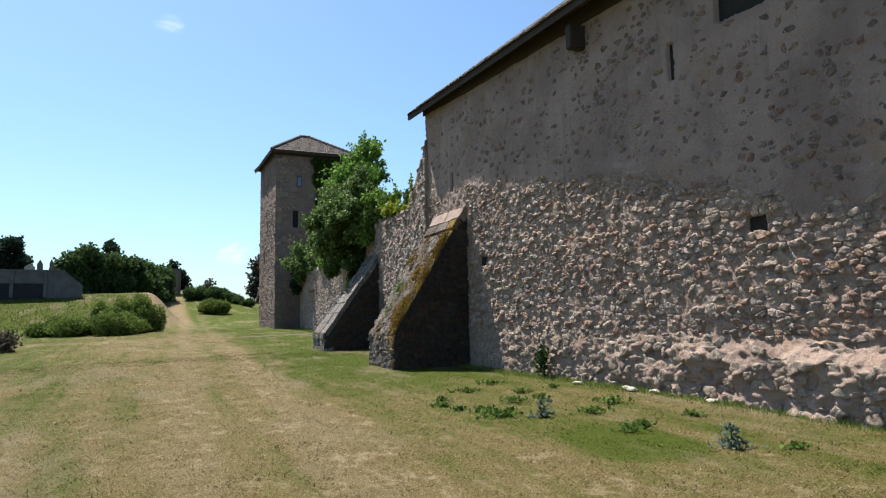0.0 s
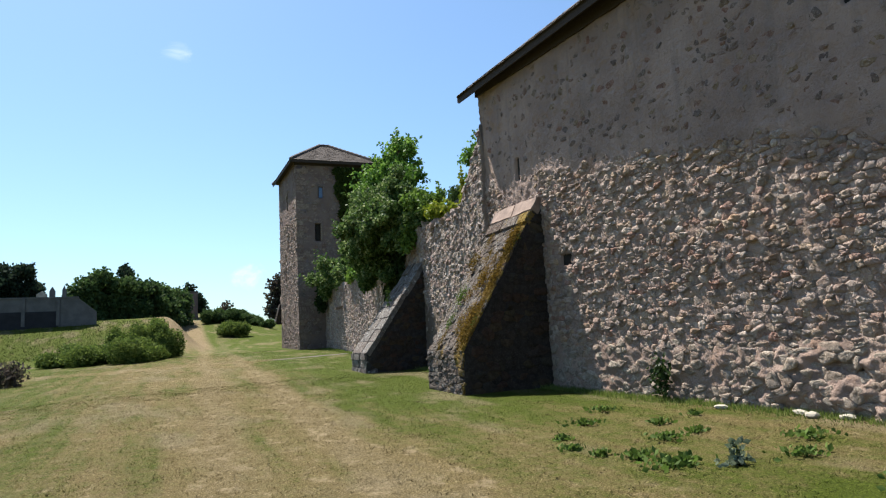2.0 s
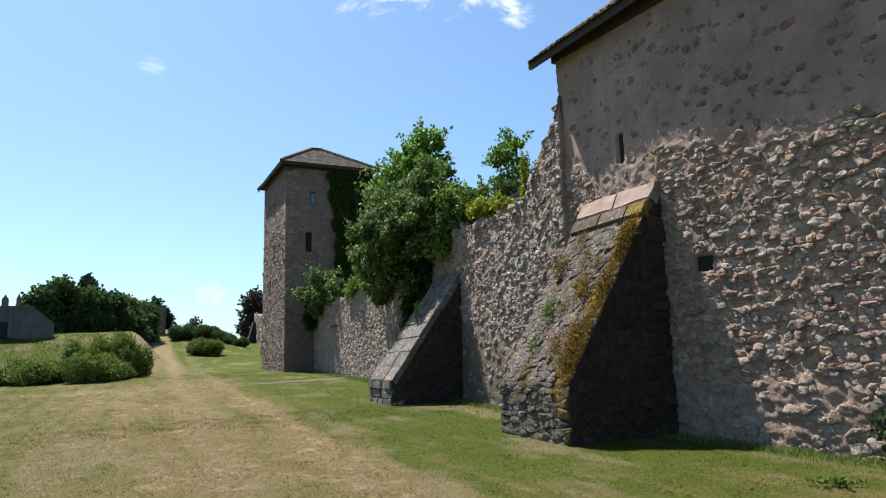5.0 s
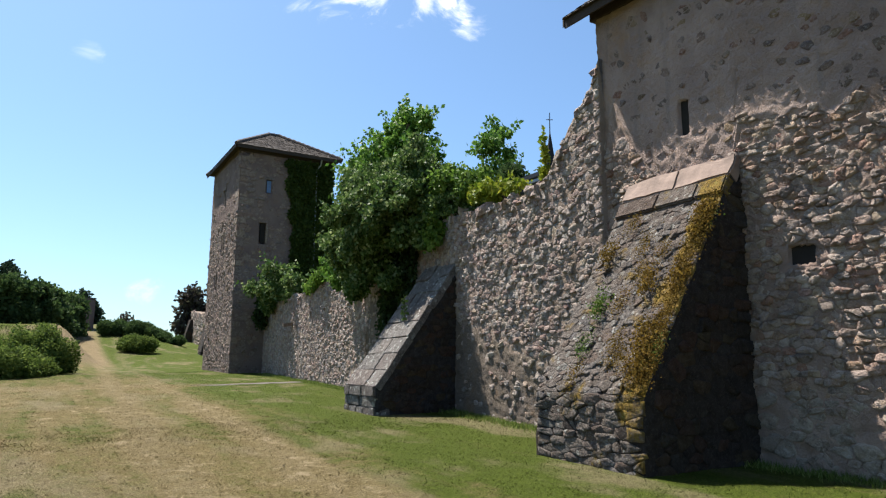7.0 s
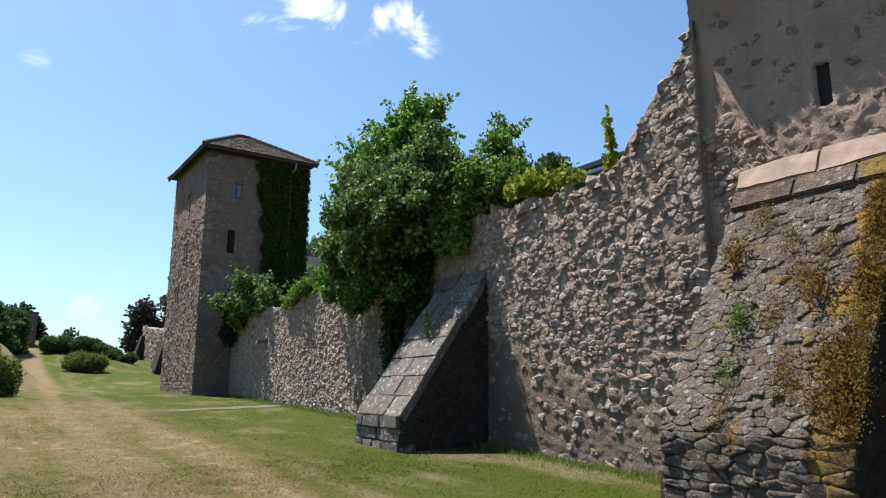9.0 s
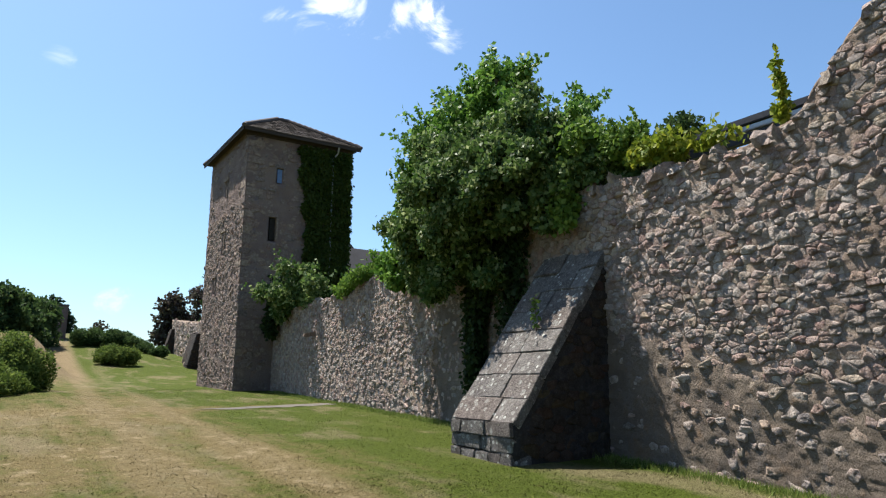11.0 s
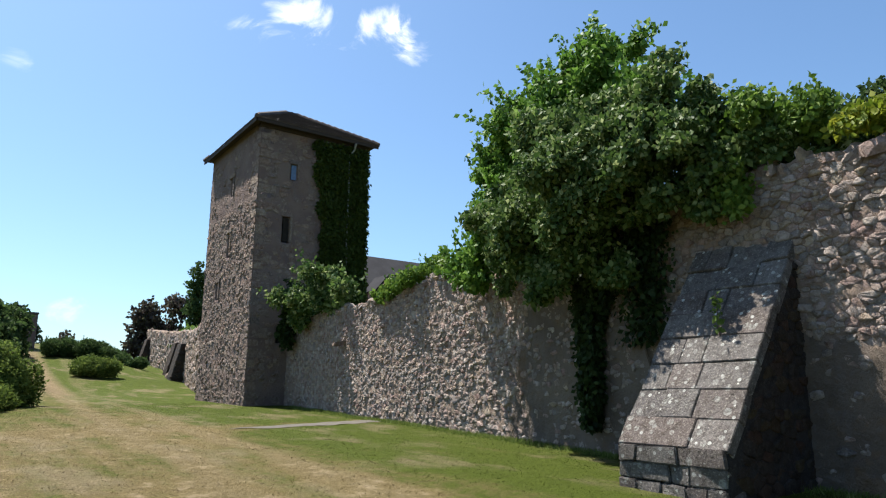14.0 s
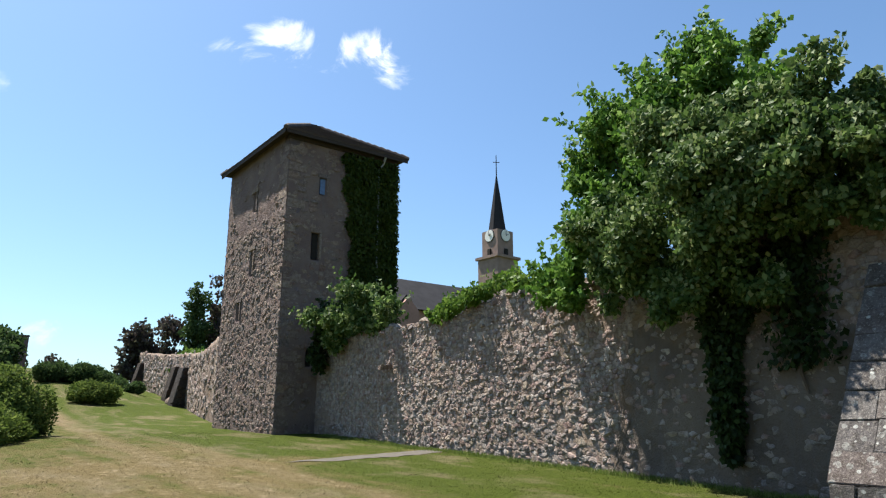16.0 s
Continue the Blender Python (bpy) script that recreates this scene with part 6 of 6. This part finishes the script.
# ---- small growth ----
def build_path():
    """The gravelled end of the trodden path where it meets the wall."""
    pts = [(3.6, 33.6), (4.8, 33.95), (6.1, 34.1), (7.9, 34.35), (7.85, 33.6), (6.8, 33.3), (5.6, 33.2), (4.6, 33.2)]
    bm = bmesh.new()
    c = bm.verts.new((5.8, 33.8, ground_z(5.8, 33.8) + 0.03))
    vs = [bm.verts.new((x, y, ground_z(x, y) + 0.012)) for x, y in pts]
    for a, b in zip(vs, vs[1:] + vs[:1]):
        bm.faces.new((c, b, a))
    bmesh.ops.subdivide_edges(bm, edges=bm.edges[:], cuts=5, use_grid_fill=True)
    for v in bm.verts:
        v.co.z = ground_z(v.co.x, v.co.y) + 0.012 + 0.01 * noise.noise(v.co * 4)
        v.co.y += 0.1 * noise.noise(v.co * 1.7)
    bmesh.ops.recalc_face_normals(bm, faces=bm.faces)
    tagged(part("path", bm, m_gravel), "short strip of pale gravel path reaching the wall", "path", kind="structure")


build_path()


def weed(x, y, size, material, seed, spike=False):
    rng = random.Random(seed)
    g = ground_z(x, y)
    t = thing("weed", "grey-green thistle-like weed in the grass" if spike else "low leafy green weed in the dry grass", "weed", (x, y, g), "weeds in the grass")
    spots = []
    for _ in range(int(150 * size)):
        a, d = rng.uniform(0, 6.283), abs(rng.gauss(0, 0.2)) * size
        spots.append((x + d * math.cos(a) * 1.3, y + d * math.sin(a), g + rng.uniform(0.01, 0.1) * size))
    if spike:
        for _ in range(60):
            k = rng.random()
            spots.append((x + rng.gauss(0, 0.03), y + rng.gauss(0, 0.03), g + 0.45 * k * size))
    leaves(t, spots, 0.045, material, seed + 1, "foliage", flat=0.4, droop=-0.5)
    part("stem", tube([(x, y, g - 0.03), (x + 0.02, y, g + (0.42 if spike else 0.12) * size)], [0.012, 0.006], 5), m_greenblade, t)


WEEDS = [(4.0, 8.58), (4.53, 7.87), (5.22, 7.71), (4.81, 6.48), (5.17, 5.34), (5.72, 5.01), (5.1, 6.6), (4.16, 8.14), (3.99, 9.94), (4.79, 10.69), (3.82, 8.95), (4.07, 8.7), (4.02, 8.18), (5.37, 9.29), (4.84, 9.16), (3.76, 9.38), (5.49, 10.03), (5.9, 8.2), (6.2, 6.9), (5.6, 11.4), (6.2, 10.2)]
for i, (x, y) in enumerate(WEEDS):
    weed(x, y, 0.32 + 0.3 * ((i * 7) % 5) / 4, m_greyweed if i in (1, 4) else m_weed, 200 + i, i in (1, 4))


def buttress_plants():
    ob, base, along, up = b1
    rng = random.Random(301)
    for i in range(46):
        k, y = rng.uniform(0.05, 0.82), (14.7 + abs(rng.gauss(0, 0.12)) if i % 3 else rng.uniform(14.8, 16.2))
        p = base + along * k + up * 0.02
        t = thing("moss_tuft", "tuft of moss and grass on the buttress slope", "tuft", (p.x, y, p.z), "tufts on the buttress")
        spots = []
        for _ in range(330):
            a, b, h = rng.gauss(0, 0.12), rng.gauss(0, 0.07), abs(rng.gauss(0, 0.012 if i % 4 else 0.05))
            q = p + along.normalized() * a + up * h
            spots.append((q.x, y + b, q.z))
        leaves(t, spots, 0.014 if i % 4 else 0.024, m_weed if i % 13 == 0 else m_moss, 310 + i, "foliage", droop=-0.4)
    # a dry-leaved sprig on the slabs of the other buttress
    _, base, along, up = b2
    p = base + along * 0.5 + up * 0.03
    t = thing("sprig", "thin leafy sprig rooted in a joint of the buttress slabs", "plant", (p.x, 22.35, p.z))
    part("stem", tube([(p.x, 22.35, p.z - 0.05), (p.x - 0.03, 22.35, p.z + 0.5)], [0.012, 0.005], 5), m_bark, t)
    leaves(t, [(p.x - 0.02 + rng.gauss(0, 0.03), 22.35 + rng.gauss(0, 0.03), p.z + rng.uniform(0.02, 0.5)) for _ in range(60)], 0.05, m_weed, 340, "foliage")
    # ivy patch low on the tall wall
    q, n = main_face(11.6, 1.0)
    t = thing("ivy", "small dark ivy patch at the foot of the tall wall", "ivy", (q.x, 11.6, 0.6))
    leaves(t, [(q.x - 0.16 - abs(rng.gauss(0, 0.05)), 11.6 + rng.gauss(0, 0.1), 0.85 + rng.gauss(0, 0.14)) for _ in range(260)], 0.05, m_ivy, 342, "foliage", droop=0.8)


buttress_plants()


def build_grass():
    """Short mown grass: single blades over the ground that is walked past."""
    rng = np.random.RandomState(7)
    def blades(n, x0, x1, y0, y1, lo, hi, width, lean=1.7):
        x, y = rng.uniform(x0, x1, n), y0 + (y1 - y0) * rng.uniform(0, 1, n) ** 1.25
        z = np.array([ground_z(a, b) for a, b in zip(x, y)])
        h, a, l = rng.uniform(lo, hi, n), rng.uniform(0, 6.283, n), rng.normal(0, lean, (n, 2))
        v = np.empty((n, 3, 3))
        w = width * rng.uniform(0.6, 1.4, n)
        v[:, 0] = np.c_[x - w * np.cos(a), y - w * np.sin(a), z - 0.01]
        v[:, 1] = np.c_[x + w * np.cos(a), y + w * np.sin(a), z - 0.01]
        v[:, 2] = np.c_[x + l[:, 0] * h, y + l[:, 1] * h, z + h]
        return v.reshape(-1, 3)
    def put(name, v, material, label):
        n = len(v) // 3
        me = bpy.data.meshes.new(name)
        me.vertices.add(n * 3)
        me.vertices.foreach_set("co", v.reshape(-1))
        me.loops.add(n * 3)
        me.loops.foreach_set("vertex_index", np.arange(n * 3))
        me.polygons.add(n)
        me.polygons.foreach_set("loop_start", np.arange(n) * 3)
        me.materials.append(material)
        me.update(calc_edges=True)
        tagged(new(name, me), label, "grass", kind="stuff")
    put("grass", np.concatenate([blades(190000, -6, 7.3, 3, 22, 0.008, 0.026, 0.005, 2.4), blades(90000, -6, 8, 20, 46, 0.006, 0.022, 0.008, 3.0)]), m_blade, "short mown dry grass blades")
    put("rough_grass", np.concatenate([blades(12000, -14, -0.5, 52, 61, 0.04, 0.15, 0.015, 0.4)]), m_blade, "rough tall grass on the bank")
    # longer tufts along the foot of the walls
    ys = rng.uniform(4, 41, 26000)
    xs = np.interp(ys, [4, 14.6, 17.1, 22, 28, 38, 42], [7.68, 6.8, 6.6, 6.95, 7.6, 8.38, 8.6]) - np.abs(rng.normal(0.05, 0.16, len(ys))) - 0.05
    n = len(ys)
    z = np.array([ground_z(a, b) for a, b in zip(xs, ys)])
    h, a, l = rng.uniform(0.03, 0.1, n), rng.uniform(0, 6.283, n), rng.normal(0, 0.4, (n, 2))
    v = np.empty((n, 3, 3))
    v[:, 0] = np.c_[xs - 0.006 * np.cos(a), ys - 0.006 * np.sin(a), z - 0.01]
    v[:, 1] = np.c_[xs + 0.006 * np.cos(a), ys + 0.006 * np.sin(a), z - 0.01]
    v[:, 2] = np.c_[xs + l[:, 0] * h, ys + l[:, 1] * h, z + h]
    put("grass_tufts", v.reshape(-1, 3), m_greenblade, "longer green grass along the foot of the walls")


build_grass()


def loose_stones():
    rng = random.Random(401)
    for x, y in ((7.05, 9.3), (6.95, 9.05), (7.1, 8.7), (6.85, 10.4), (7.2, 7.6)):
        g = ground_z(x, y)
        t = thing("loose_stone", "pale broken stone lying at the wall foot", "stone", (x, y, g), "stones at the wall foot")
        bm = rock_bm(rng.randrange(90))
        bmesh.ops.scale(bm, vec=(rng.uniform(0.05, 0.09), rng.uniform(0.06, 0.12), rng.uniform(0.03, 0.05)), verts=bm.verts)
        bmesh.ops.translate(bm, vec=(x, y, g + 0.03), verts=bm.verts)
        part("rock", bm, m_pale, t)


loose_stones()
